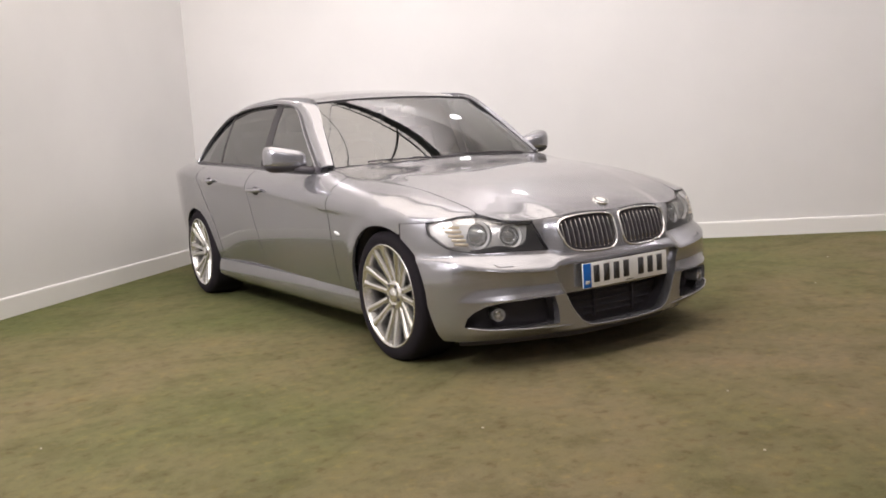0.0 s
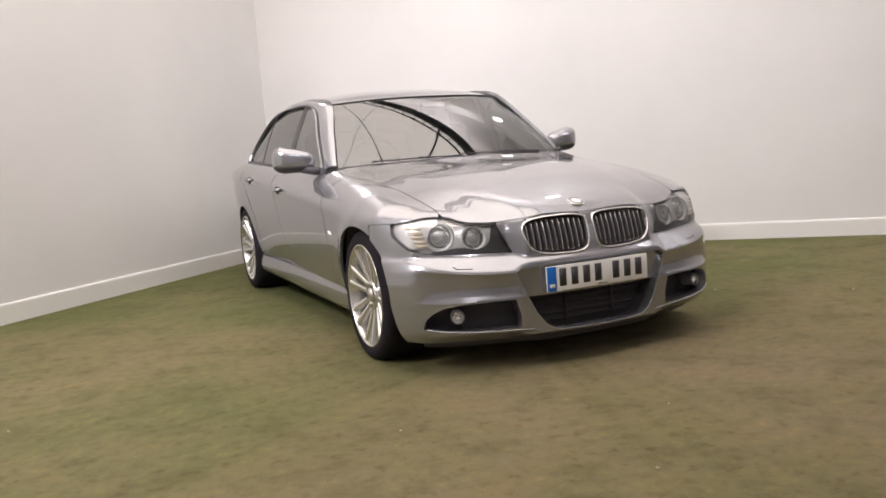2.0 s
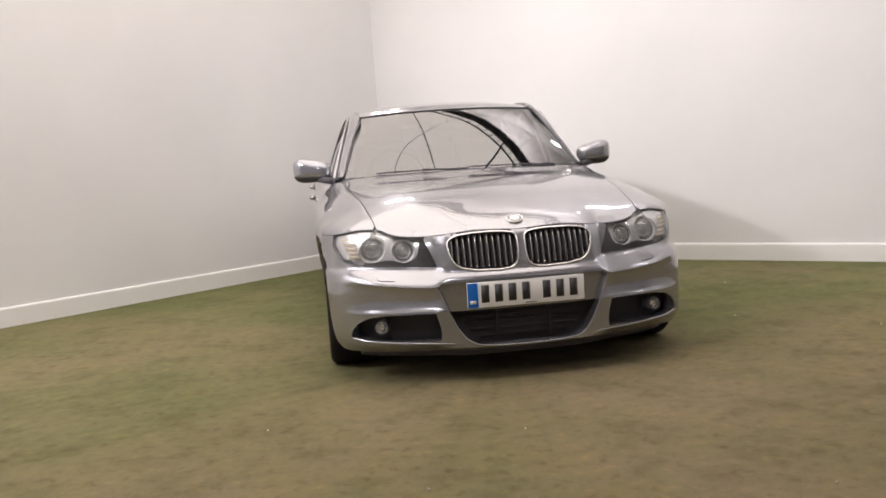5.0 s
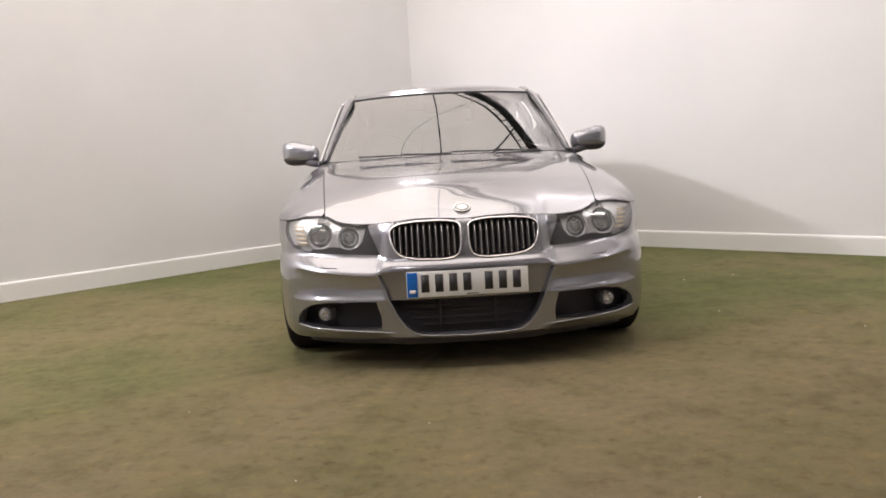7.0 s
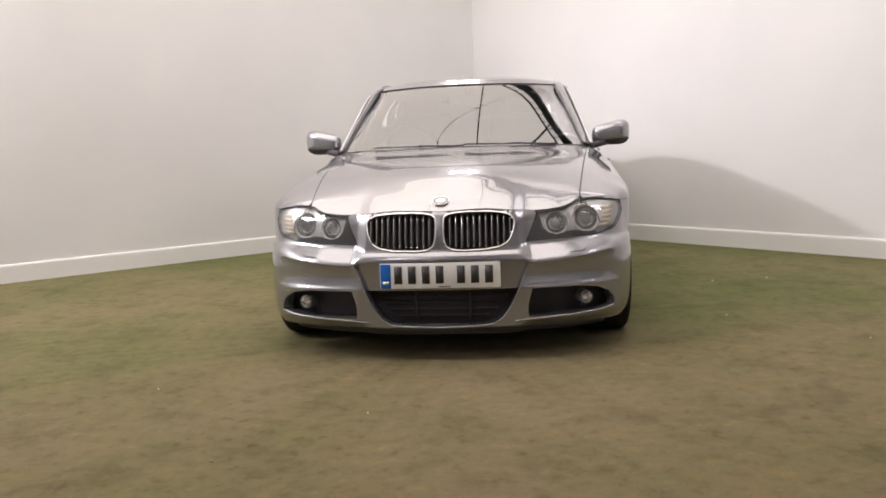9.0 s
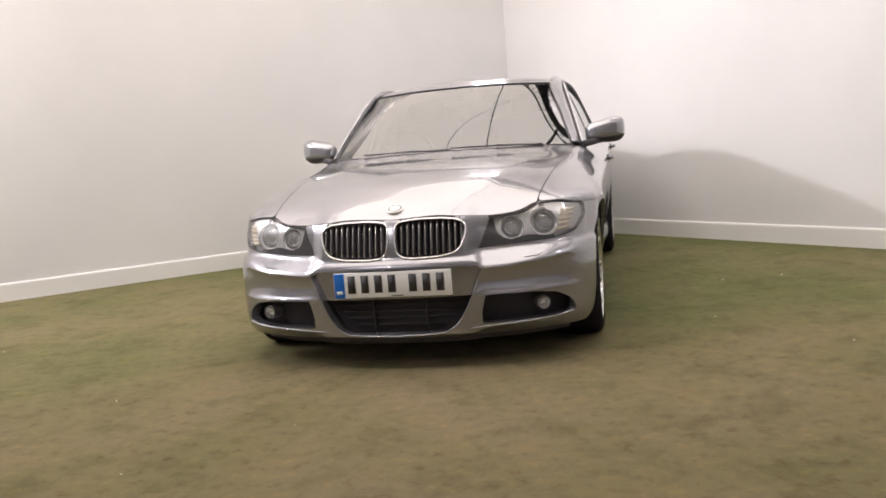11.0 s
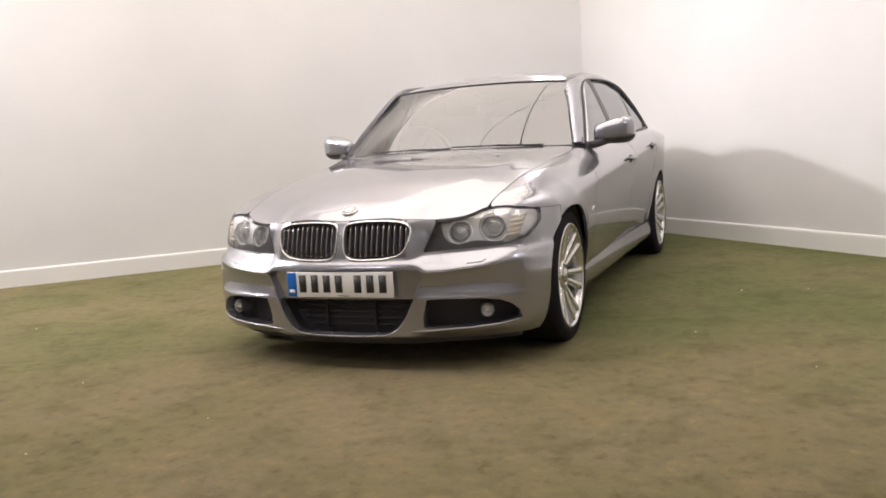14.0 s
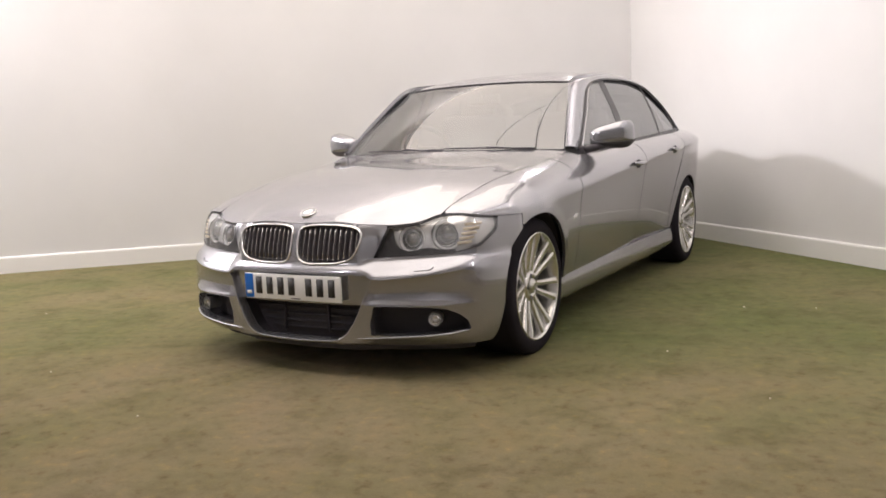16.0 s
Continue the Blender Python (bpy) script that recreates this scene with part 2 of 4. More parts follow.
def finish(name, bm, mat, parent=None, label="", flat=False):
    me = bpy.data.meshes.new(name)
    for f in bm.faces:
        f.smooth = not flat
    bm.to_mesh(me)
    bm.free()
    for m in (mat if isinstance(mat, (list, tuple)) else [mat]):
        me.materials.append(m)
    ob = new(name, me)
    if parent is not None:
        ob.parent = parent
        ob.matrix_parent_inverse = parent.matrix_world.inverted()
    return tagged(ob, label) if label else ob


part = finish


def sheet_mesh(place, us, vs, keep=None, fold=0.012, flip=False, level=False, crisp=0):
    """A panel over a grid of u and v. keep(u, v) is a distance: what lies below 0 is cut away along a clean line. The edges fold inwards."""
    bm = bmesh.new()
    cell = max(us[1] - us[0], vs[1] - vs[0]) if keep else 0
    grid, dist = [], []
    for u in us:
        row, drow = [], []
        for v in vs:
            a, b, d = u, v, 1.0
            if keep:
                d = keep(u, v)
                if abs(d) < 0.72 * cell:
                    for _ in range(3):
                        e = 1e-4
                        gu, gv = (keep(a + e, b) - keep(a - e, b)) / (2 * e), (keep(a, b + e) - keep(a, b - e)) / (2 * e)
                        g = max(gu * gu + gv * gv, 0.05)
                        dd = keep(a, b)
                        a, b = a - dd * gu / g, b - dd * gv / g
                    a, b = min(max(a, us[0]), us[-1]), min(max(b, vs[0]), vs[-1])
                    d = 0.0
            row.append(bm.verts.new(place(a, b)))
            drow.append(d)
        grid.append(row)
        dist.append(drow)
    for i in range(len(us) - 1):
        for j in range(len(vs) - 1):
            ds = (dist[i][j], dist[i + 1][j], dist[i + 1][j + 1], dist[i][j + 1])
            if min(ds) < 0 or max(ds) <= 0:
                continue
            quad = [grid[i][j], grid[i + 1][j], grid[i + 1][j + 1], grid[i][j + 1]]
            bm.faces.new(quad[::-1] if flip else quad)
    bmesh.ops.delete(bm, geom=[v for v in bm.verts if not v.link_faces], context="VERTS")
    bmesh.ops.remove_doubles(bm, verts=bm.verts, dist=2e-4)
    bm.normal_update()
    if crisp:
        for e in bm.edges:
            if len(e.link_faces) == 2 and e.calc_face_angle() > radians(crisp):
                e.smooth = False
    if fold:
        rim = [e for e in bm.edges if len(e.link_faces) == 1]
        normals = {v: v.normal.copy() for e in rim for v in e.verts}
        if level:
            normals = {v: Vector((n.x, n.y, 0.15 * n.z)).normalized() for v, n in normals.items()}
        made = bmesh.ops.extrude_edge_only(bm, edges=rim)
        for e in rim:
            e.smooth = False
        bm.verts.ensure_lookup_table()
        for old, n in normals.items():
            for e in old.link_edges:
                other = e.other_vert(old)
                if other not in normals and (other.co - old.co).length < 1e-7:
                    other.co = old.co - n * fold
        bm.normal_update()
    return bm


def steps(a, b, n):
    return [a + (b - a) * i / n for i in range(n + 1)]


def mirrored(bm):
    """The same mesh on the other side of the car."""
    other = bm.copy()
    for v in other.verts:
        v.co.x = -v.co.x
    bmesh.ops.reverse_faces(other, faces=other.faces)
    return other


def box(bm, centre, size, bevel=0.0, turn=None):
    m = Matrix.Translation(centre) @ (turn or Matrix()) @ Matrix.Diagonal((*size, 1))
    made = bmesh.ops.create_cube(bm, size=1.0, matrix=m)
    if bevel:
        edges = list({e for v in made["verts"] for e in v.link_edges})
        bmesh.ops.bevel(bm, geom=edges, offset=bevel, segments=2, affect="EDGES", profile=0.5)
    return bm


def tube(bm, points, radius, sides=8):
    """A round bar along points; radius may be a function of 0..1."""
    pts = [Vector(p) for p in points]
    rings = []
    for i, p in enumerate(pts):
        way = (pts[min(i + 1, len(pts) - 1)] - pts[max(i - 1, 0)]).normalized()
        side = way.cross(Vector((0, 0, 1)) if abs(way.z) < 0.95 else Vector((1, 0, 0))).normalized()
        up = side.cross(way)
        r = radius(i / (len(pts) - 1)) if callable(radius) else radius
        rings.append([bm.verts.new(p + (side * math.cos(k * math.tau / sides) + up * math.sin(k * math.tau / sides)) * r) for k in range(sides)])
    for a, b in zip(rings, rings[1:]):
        for k in range(sides):
            bm.faces.new((a[k], a[(k + 1) % sides], b[(k + 1) % sides], b[k]))
    bm.faces.new(rings[0][::-1])
    bm.faces.new(rings[-1])
    return bm


def lathe(bm, profile, matrix, sides=48, closed=False):
    """Turns a profile of (radius, height) about the local z axis."""
    rings = []
    for r, h in profile:
        rings.append([bm.verts.new(matrix @ Vector((r * math.cos(k * math.tau / sides), r * math.sin(k * math.tau / sides), h))) for k in range(sides)])
    pairs = list(zip(rings, rings[1:])) + ([(rings[-1], rings[0])] if closed else [])
    for a, b in pairs:
        for k in range(sides):
            bm.faces.new((a[k], a[(k + 1) % sides], b[(k + 1) % sides], b[k]))
    if not closed:
        for ring, (r, h) in ((rings[0], profile[0]), (rings[-1], profile[-1])):
            if r < 0.012:
                bm.faces.new(ring)
    return bm


# ---- the hall ----
def slab(name, corners, thickness, mat, label, category):
    """A wall or floor of real thickness: corners of the seen face, in order, with the rest behind it."""
    bm = bmesh.new()
    a, b, c = (Vector(p) for p in corners[:3])
    n = (b - a).cross(c - a).normalized()
    front = [bm.verts.new(p) for p in corners]
    back = [bm.verts.new(Vector(p) - n * thickness) for p in corners]
    bm.faces.new(front)
    bm.faces.new(back[::-1])
    k = len(corners)
    for i in range(k):
        bm.faces.new((front[i], back[i], back[(i + 1) % k], front[(i + 1) % k]))
    ob = finish(name, bm, mat, flat=True)
    return tagged(ob, label, category, kind="structure")


A, B, H = HALL_A, HALL_B, HALL_H
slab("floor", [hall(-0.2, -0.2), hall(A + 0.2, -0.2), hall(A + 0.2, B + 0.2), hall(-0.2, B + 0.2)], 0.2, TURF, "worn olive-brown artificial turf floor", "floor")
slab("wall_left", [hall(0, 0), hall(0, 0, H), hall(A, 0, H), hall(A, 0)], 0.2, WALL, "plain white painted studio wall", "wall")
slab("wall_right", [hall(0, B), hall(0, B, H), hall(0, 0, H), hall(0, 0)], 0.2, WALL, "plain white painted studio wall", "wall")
slab("wall_far_left", [hall(A, 0), hall(A, 0, H), hall(A, B, H), hall(A, B)], 0.2, FAR_WALL, "unseen grey wall, toned for its fill light", "wall")
slab("wall_far_right", [hall(A, B), hall(A, B, H), hall(0, B, H), hall(0, B)], 0.2, FAR_WALL, "unseen grey wall, toned for its fill light", "wall")
slab("ceiling", [hall(-0.2, -0.2, H), hall(-0.2, B + 0.2, H), hall(A + 0.2, B + 0.2, H), hall(A + 0.2, -0.2, H)], 0.2, CEILING, "plain grey ceiling above the light canopy", "ceiling")


def skirting(name, along_a):
    """A board 14 cm high with a rounded top, standing at the foot of a wall."""
    bm = bmesh.new()
    profile = ((0.0, 0.0), (0.018, 0.0), (0.018, 0.125), (0.015, 0.136), (0.008, 0.141), (0.0, 0.141))
    length = A if along_a else B
    rings = []
    for far in (0.018 if along_a else 0.0, length):
        rings.append([bm.verts.new(hall(far, out + 0.0, z) if along_a else hall(out, far, z)) for out, z in profile])
    k = len(profile)
    for i in range(k):
        quad = (rings[0][i], rings[1][i], rings[1][(i + 1) % k], rings[0][(i + 1) % k])
        bm.faces.new(quad)
    bm.faces.new(rings[0][::-1])
    bm.faces.new(rings[1])
    bmesh.ops.recalc_face_normals(bm, faces=bm.faces)
    return tagged(finish(name, bm, SKIRTING, flat=True), "white painted skirting board along the turf", "skirting", kind="structure")


skirting("baseboard_left", True)
skirting("baseboard_right", False)


# ---- the light canopy over the car, and its truss ----
EDGE_A = curve((0.0, 0.45), (1.0, 0.68), (1.5, 0.84), (2.0, 1.00), (2.4, 1.15), (2.8, 1.33), (3.2, 1.52), (3.6, 1.70), (3.95, 1.87), (5.0, 2.40), (6.2, 3.05), (7.0, 3.6))
EDGE_B = curve((1.0, 0.08), (1.8, 0.13), (2.4, 0.22), (3.0, 0.42), (3.65, 0.76), (4.3, 1.14), (5.2, 1.80))
CANOPY_Z = 3.92


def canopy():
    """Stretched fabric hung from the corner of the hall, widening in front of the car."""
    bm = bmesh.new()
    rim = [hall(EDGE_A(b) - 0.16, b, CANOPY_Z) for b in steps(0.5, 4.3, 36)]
    # Front outline is invented, to light the bumper ledge and leave its foot dark.
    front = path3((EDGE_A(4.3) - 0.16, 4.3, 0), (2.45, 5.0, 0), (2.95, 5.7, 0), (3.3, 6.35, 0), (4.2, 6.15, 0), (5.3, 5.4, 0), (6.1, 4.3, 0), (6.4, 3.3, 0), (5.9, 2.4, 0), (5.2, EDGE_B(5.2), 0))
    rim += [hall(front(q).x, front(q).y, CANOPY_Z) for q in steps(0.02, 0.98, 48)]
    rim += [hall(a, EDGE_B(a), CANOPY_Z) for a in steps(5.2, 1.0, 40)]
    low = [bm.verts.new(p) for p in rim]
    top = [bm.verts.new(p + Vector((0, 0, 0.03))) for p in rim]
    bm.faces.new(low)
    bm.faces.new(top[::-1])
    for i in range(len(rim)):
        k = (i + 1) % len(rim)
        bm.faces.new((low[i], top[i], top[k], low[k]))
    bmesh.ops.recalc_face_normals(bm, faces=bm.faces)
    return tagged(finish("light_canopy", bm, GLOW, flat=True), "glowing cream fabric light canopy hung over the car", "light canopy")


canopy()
truss = tagged(new("lighting_truss"), "curved black lighting truss along the canopy's edge", "truss")
chord = bmesh.new()
tube(chord, [hall(EDGE_A(b), b, CANOPY_Z - 0.06) for b in steps(0.3, 5.6, 50)], 0.022, 8)
finish("chord", chord, TRUSS, truss)
beam = bmesh.new()
ring = []
for b in steps(0.3, 5.6, 50):
    ring.append([beam.verts.new(hall(EDGE_A(b) - da, b, z)) for da, z in ((0.15, CANOPY_Z - 0.10), (0.33, CANOPY_Z - 0.10), (0.33, CANOPY_Z + 0.05), (0.15, CANOPY_Z + 0.05))])
for p, q in zip(ring, ring[1:]):
    for k in range(4):
        beam.faces.new((p[k], q[k], q[(k + 1) % 4], p[(k + 1) % 4]))
beam.faces.new(ring[0])
beam.faces.new(ring[-1][::-1])
bmesh.ops.recalc_face_normals(beam, faces=beam.faces)
finish("beam", beam, TRUSS, truss)
for b in steps(0.5, 5.5, 22):
    finish("rung", tube(bmesh.new(), [hall(EDGE_A(b), b, CANOPY_Z - 0.06), hall(EDGE_A(b) - 0.17, b + 0.03, CANOPY_Z - 0.06)], 0.014, 6), TRUSS, truss)


def cable(points, radius):
    f = path3(*points)
    ob = finish("cable", tube(bmesh.new(), [f(t) for t in steps(0, 1, 40)], radius, 6), TRUSS)
    return tagged(ob, "thin black cable slung under the light canopy", "cable", "cables under the canopy")


cable([(0.02, -2.5, CANOPY_Z - 0.03), (0.02, 1.0, CANOPY_Z - 0.035), (0.02, 2.4, CANOPY_Z - 0.03), (0.0, 4.0, CANOPY_Z - 0.03)], 0.009)
cable([(-0.70, 0.2, CANOPY_Z - 0.04), (-0.60, 0.90, CANOPY_Z - 0.04), (-0.36, 1.54, CANOPY_Z - 0.03), (0.0, 2.06, CANOPY_Z - 0.04), (0.50, 2.70, CANOPY_Z - 0.04), (0.70, 2.92, CANOPY_Z - 0.04)], 0.006)
cable([(1.19, 1.60, CANOPY_Z - 0.07), (1.03, 1.12, CANOPY_Z - 0.07), (0.86, 0.72, CANOPY_Z - 0.05), (0.62, 0.30, CANOPY_Z - 0.04), (0.2, -0.5, CANOPY_Z - 0.03)], 0.020)

# ---- the car: front axle at y = 0, nose towards -y ----
car = tagged(new("car"), "silver-grey four-door saloon car with sport bumper, parked on the turf", "car")

WHEEL_Y = (-0.035, 2.755)
ARCH_Z, ARCH_R = 0.300, 0.338

# The nose seen from above, by its length from the middle line.
NOSE_X = curve((0, 0), (0.200, 0.200), (0.403, 0.400), (0.561, 0.553), (0.716, 0.692), (0.852, 0.797), (1.021, 0.856), (1.224, 0.876), (1.384, 0.882))
NOSE_Y = curve((0, -0.735), (0.200, -0.727), (0.403, -0.692), (0.561, -0.650), (0.716, -0.578), (0.852, -0.480), (1.021, -0.316), (1.224, -0.100), (1.384, 0.060))
# How far the skin stands out from that line, by height: middle and sides.
MID_OUT = curve((0.10, -0.07), (0.130, -0.036), (0.142, -0.016), (0.153, 0.0), (0.444, 0.000), (0.455, -0.003), (0.487, -0.026), (0.52, -0.031), (0.585, -0.048), (0.63, -0.067), (0.66, -0.090))
CREASE_Z = 0.432
LOWER_OUT = curve((0.10, -0.085), (0.125, -0.060), (0.145, -0.038), (0.165, -0.012), (0.178, 0.002), (0.190, 0.004), (0.30, 0.006), (0.316, 0.007), (0.332, -0.002), (0.370, -0.010), (0.405, -0.008), (CREASE_Z, 0.004))
UPPER_OUT = curve((CREASE_Z, 0.006), (0.438, 0.003), (0.47, -0.027), (0.508, -0.060), (0.56, -0.068), (0.60, -0.078), (0.63, -0.092), (0.655, -0.112), (0.68, -0.142))


def SIDE_OUT(w):
    return UPPER_OUT(w) if w >= CREASE_Z else LOWER_OUT(w)


PLAIN_OUT = curve((0.10, -0.06), (0.14, -0.032), (0.18, -0.008), (0.24, 0.0), (0.38, 0.001), (0.44, -0.002), (0.53, -0.012))
CREASE = curve((0.0, 0.444), (0.35, 0.436), (0.40, 0.424), (0.62, 0.440), (0.80, 0.466), (0.90, 0.480))
TOP_EDGE = curve((0.0, 0.643), (0.20, 0.651), (0.34, 0.640), (0.446, 0.634), (0.565, 0.641), (0.62, 0.651), (0.68, 0.667), (0.74, 0.674), (0.80, 0.673), (1.0, 0.652), (1.2, 0.648))
CENTRE_OUT = -0.026


def nose_normal(a):
    e = 1e-3
    if a < e:
        return Vector((0, -1))
    tx, ty = NOSE_X(a + e) - NOSE_X(a - e), NOSE_Y(a + e) - NOSE_Y(a - e)
    return Vector((ty, -tx)).normalized()


def lift(x, w):
    """How far the crease's height at x moves the level w."""
    return (CREASE(x) - CREASE_Z) * smooth(w, 0.33, 0.42) * (1 - smooth(w, 0.44, 0.52))


def warp(s, w):
    return w + lift(NOSE_X(abs(s)), w)


def skin(s, z):
    """The skin of the nose and front bumper."""
    a, sign = abs(s), (1 if s >= 0 else -1)
    x, y, n = NOSE_X(a), NOSE_Y(a), nose_normal(a)
    side = smooth(x, 0.315, 0.405)
    fade = 1 - 0.55 * smooth(a, 0.62, 1.02) - 0.36 * smooth(a, 0.97, 1.11)
    w = z
    for _ in range(4):
        w = z - lift(x, w)
    plain = mix(smooth(a, 0.66, 0.86), smooth(a, 0.60, 0.86), smooth(z, 0.35, 0.42)) * (1 - smooth(z, 0.46, 0.53))
    rounded = PLAIN_OUT(z) - 0.030 * smooth(z, 0.45, 0.53) * (1 - smooth(a, 0.88, 1.04))
    ribbed = mix(SIDE_OUT(w) * fade, rounded, plain)
    out = mix(MID_OUT(z), ribbed, side)
    return Vector(((x + n.x * out) * sign, y + n.y * out, z))


HEADLAMP = [(0.388, 0.508), (0.446, 0.628), (0.48, 0.629), (0.565, 0.635), (0.62, 0.645), (0.68, 0.661), (0.74, 0.668), (0.80, 0.667), (0.985, 0.648), (0.965, 0.602), (0.87, 0.545), (0.73, 0.520), (0.52, 0.515)]
KIDNEY = [(0.016, 0.605), (0.019, 0.624), (0.034, 0.637), (0.07, 0.644), (0.12, 0.647), (0.22, 0.646), (0.285, 0.640), (0.320, 0.629), (0.336, 0.612), (0.338, 0.593), (0.330, 0.560), (0.314, 0.525), (0.297, 0.506), (0.270, 0.492), (0.206, 0.482), (0.10, 0.479), (0.055, 0.483), (0.029, 0.497), (0.019, 0.520), (0.015, 0.56)]
DUCT = [(0.402, 0.303), (0.49, 0.304), (0.62, 0.300), (0.70, 0.288), (0.748, 0.266), (0.775, 0.240), (0.785, 0.212), (0.66, 0.200), (0.52, 0.196), (0.385, 0.197), (0.385, 0.24)]
CENTRE = [(0.345, 0.438), (0.384, 0.420), (0.360, 0.370), (0.330, 0.293), (0.302, 0.240), (0.264, 0.191), (0.225, 0.168), (0.185, 0.157), (0.10, 0.152), (0.0, 0.150)]
CENTRE = [(0.0, 0.443)] + CENTRE + [(-x, z) for x, z in CENTRE[-2::-1]]
INTAKE = [(-0.42, 0.303), (0.42, 0.303), (0.42, 0.10), (-0.42, 0.10)]
lamp_cut, kidney_cut, duct_cut, intake_cut, centre_cut = shape(HEADLAMP, 0.004), shape(KIDNEY, -0.001), shape(DUCT, 0.008), shape(INTAKE, 0.008), shape(CENTRE, 0.0)


def arch_cut(y, z, k):
    d = math.hypot(y - WHEEL_Y[k], z - ARCH_Z)
    return d - ARCH_R if z > ARCH_Z else abs(y - WHEEL_Y[k]) - ARCH_R - (0.32 * (ARCH_Z - z) if k == 0 and y < 0 else 0.0)


def bumper_keep(s, z):
    a = abs(s)
    return min(lamp_cut(a, z), kidney_cut(a, z), duct_cut(a, z), centre_cut(s, z), arch_cut(NOSE_Y(a), z, 0) if a > 0.8 else 1, TOP_EDGE(a) - z + 0.002)


def grid(a, b, size):
    return steps(a, b, max(1, round((b - a) / size)))


part("front_bumper", sheet_mesh(lambda s, w: skin(s, warp(s, w)), grid(-1.118, 1.118, 0.0075), [0.1395 + 0.0065 * k for k in range(84)], lambda s, w: bumper_keep(s, warp(s, w)), 0.045, level=True, crisp=20), PAINT, car, "body-coloured sport bumper with deep side ducts")


def centre_skin(s, z):
    a, sign = abs(s), (1 if s >= 0 else -1)
    n = nose_normal(a)
    out = CENTRE_OUT - 0.02 * (1 - smooth(z, 0.15, 0.32))
    return Vector((sign * (NOSE_X(a) + n.x * out), NOSE_Y(a) + n.y * out, z))


part("bumper_centre", sheet_mesh(centre_skin, grid(-0.40, 0.40, 0.01), grid(0.14, 0.46, 0.01), lambda s, z: min(intake_cut(s, z), 0.012 - centre_cut(s, z)), 0.03), PAINT, car, "recessed body-coloured bumper middle behind the plate")


def patch(cut, grow, depth, us, vs, fold=0.0, plain=False):
    """A piece of the nose's skin inside an outline, set back by depth."""
    def place(s, z):
        p = skin(s, z)
        return Vector((p.x * (1 - depth * 0.35), p.y + depth * (1 - 0.45 * smooth(abs(s), 0.6, 1.0)), z))
    return sheet_mesh(place, us, vs, lambda u, v: -(cut(u, v) - grow), fold)


def both(name, bm, mat, parent, label=""):
    """One part for each side of the car."""
    other = mirrored(bm)
    return part(name, bm, mat, parent, label), part(name, other, mat, parent, label)


# Lower grilles: dark bowls with thin bars.
def grille_bars(bm, spans, back):
    for z, reach in spans:
        tube(bm, [(x, skin(x, z).y + back, z) for x in steps(-reach, reach, 16)], 0.005, 6)
    return bm


bm = patch(lambda s, z: max(centre_cut(s, z) - 0.012, z - 0.33), 0.0, 0.11, grid(-0.40, 0.40, 0.02), grid(0.13, 0.35, 0.02), -0.05)
intake_back = bm
intake = part("lower_intake", intake_back, BLACK, car, "black lower air intake behind the plate")
for x in (-0.12, 0.12):
    part("intake_strut", box(bmesh.new(), (x, -0.64, 0.235), (0.012, 0.02, 0.13), 0.003), GRILLE, intake)
part("intake_mesh", grille_bars(bmesh.new(), [(0.185, 0.2), (0.215, 0.24), (0.245, 0.26), (0.275, 0.285)], 0.095), GRILLE, intake)
duct_r, duct_l = both("bumper_duct", patch(duct_cut, 0.010, 0.11, grid(0.36, 0.86, 0.01), grid(0.17, 0.33, 0.01), -0.05), BLACK, car, "black bumper duct with a round fog lamp")


def disc_lamp(centre, way, rings, sides=32):
    bm = bmesh.new()
    m = Matrix.Translation(centre) @ Vector(way).to_track_quat("Z", "Y").to_matrix().to_4x4()
    return lathe(bm, rings, m, sides)


for x, owner in ((-0.628, duct_r), (0.628, duct_l)):
    way = (0.35 * (1 if x > 0 else -1), -1, 0.02)
    at = Vector((x, skin(x * 1.05, 0.255).y + 0.012, 0.252))
    part("fog_lamp_ring", disc_lamp(at, way, ((0.029, -0.06), (0.030, 0.0), (0.029, 0.004), (0.026, 0.0))), LAMP_GREY, owner)
    part("fog_lamp", disc_lamp(at, way, ((0.025, -0.004), (0.022, 0.004), (0.016, 0.009), (0.001, 0.012))), LENS, owner, "clear round fog lamp")
    part("fog_lamp_bowl", disc_lamp(at, way, ((0.027, -0.005), (0.022, -0.020), (0.010, -0.028), (0.001, -0.030))), REFLECTOR, owner)


# Thin painted lips: round the middle intake, and under each duct.
def lip(points, radius, out):
    f = path3(*points)
    line = []
    for t in steps(0, 1, 70):
        s, _, z = f(t)
        n = nose_normal(abs(s))
        line.append(skin(s, z) + Vector((n.x * out * (1 if s >= 0 else -1), n.y * out, 0)))
    return tube(bmesh.new(), line, radius, 8)


LIP = [(0.386, 0, 0.421), (0.371, 0, 0.377), (0.338, 0, 0.304), (0.296, 0, 0.223), (0.258, 0, 0.180), (0.215, 0, 0.160), (0.12, 0, 0.153), (0.0, 0, 0.151)]
part("intake_lip", lip(LIP + [(-x, y, z) for x, y, z in LIP[-2::-1]], 0.005, -0.003), PAINT, car, "thin painted lip round the middle intake")
both("duct_lip", lip([(0.780, 0, 0.203), (0.71, 0, 0.193), (0.60, 0, 0.187), (0.48, 0, 0.181), (0.316, 0, 0.172)], lambda t: 0.006 - 0.003 * t ** 3, 0.001), PAINT, car, "thin painted blade under the duct")


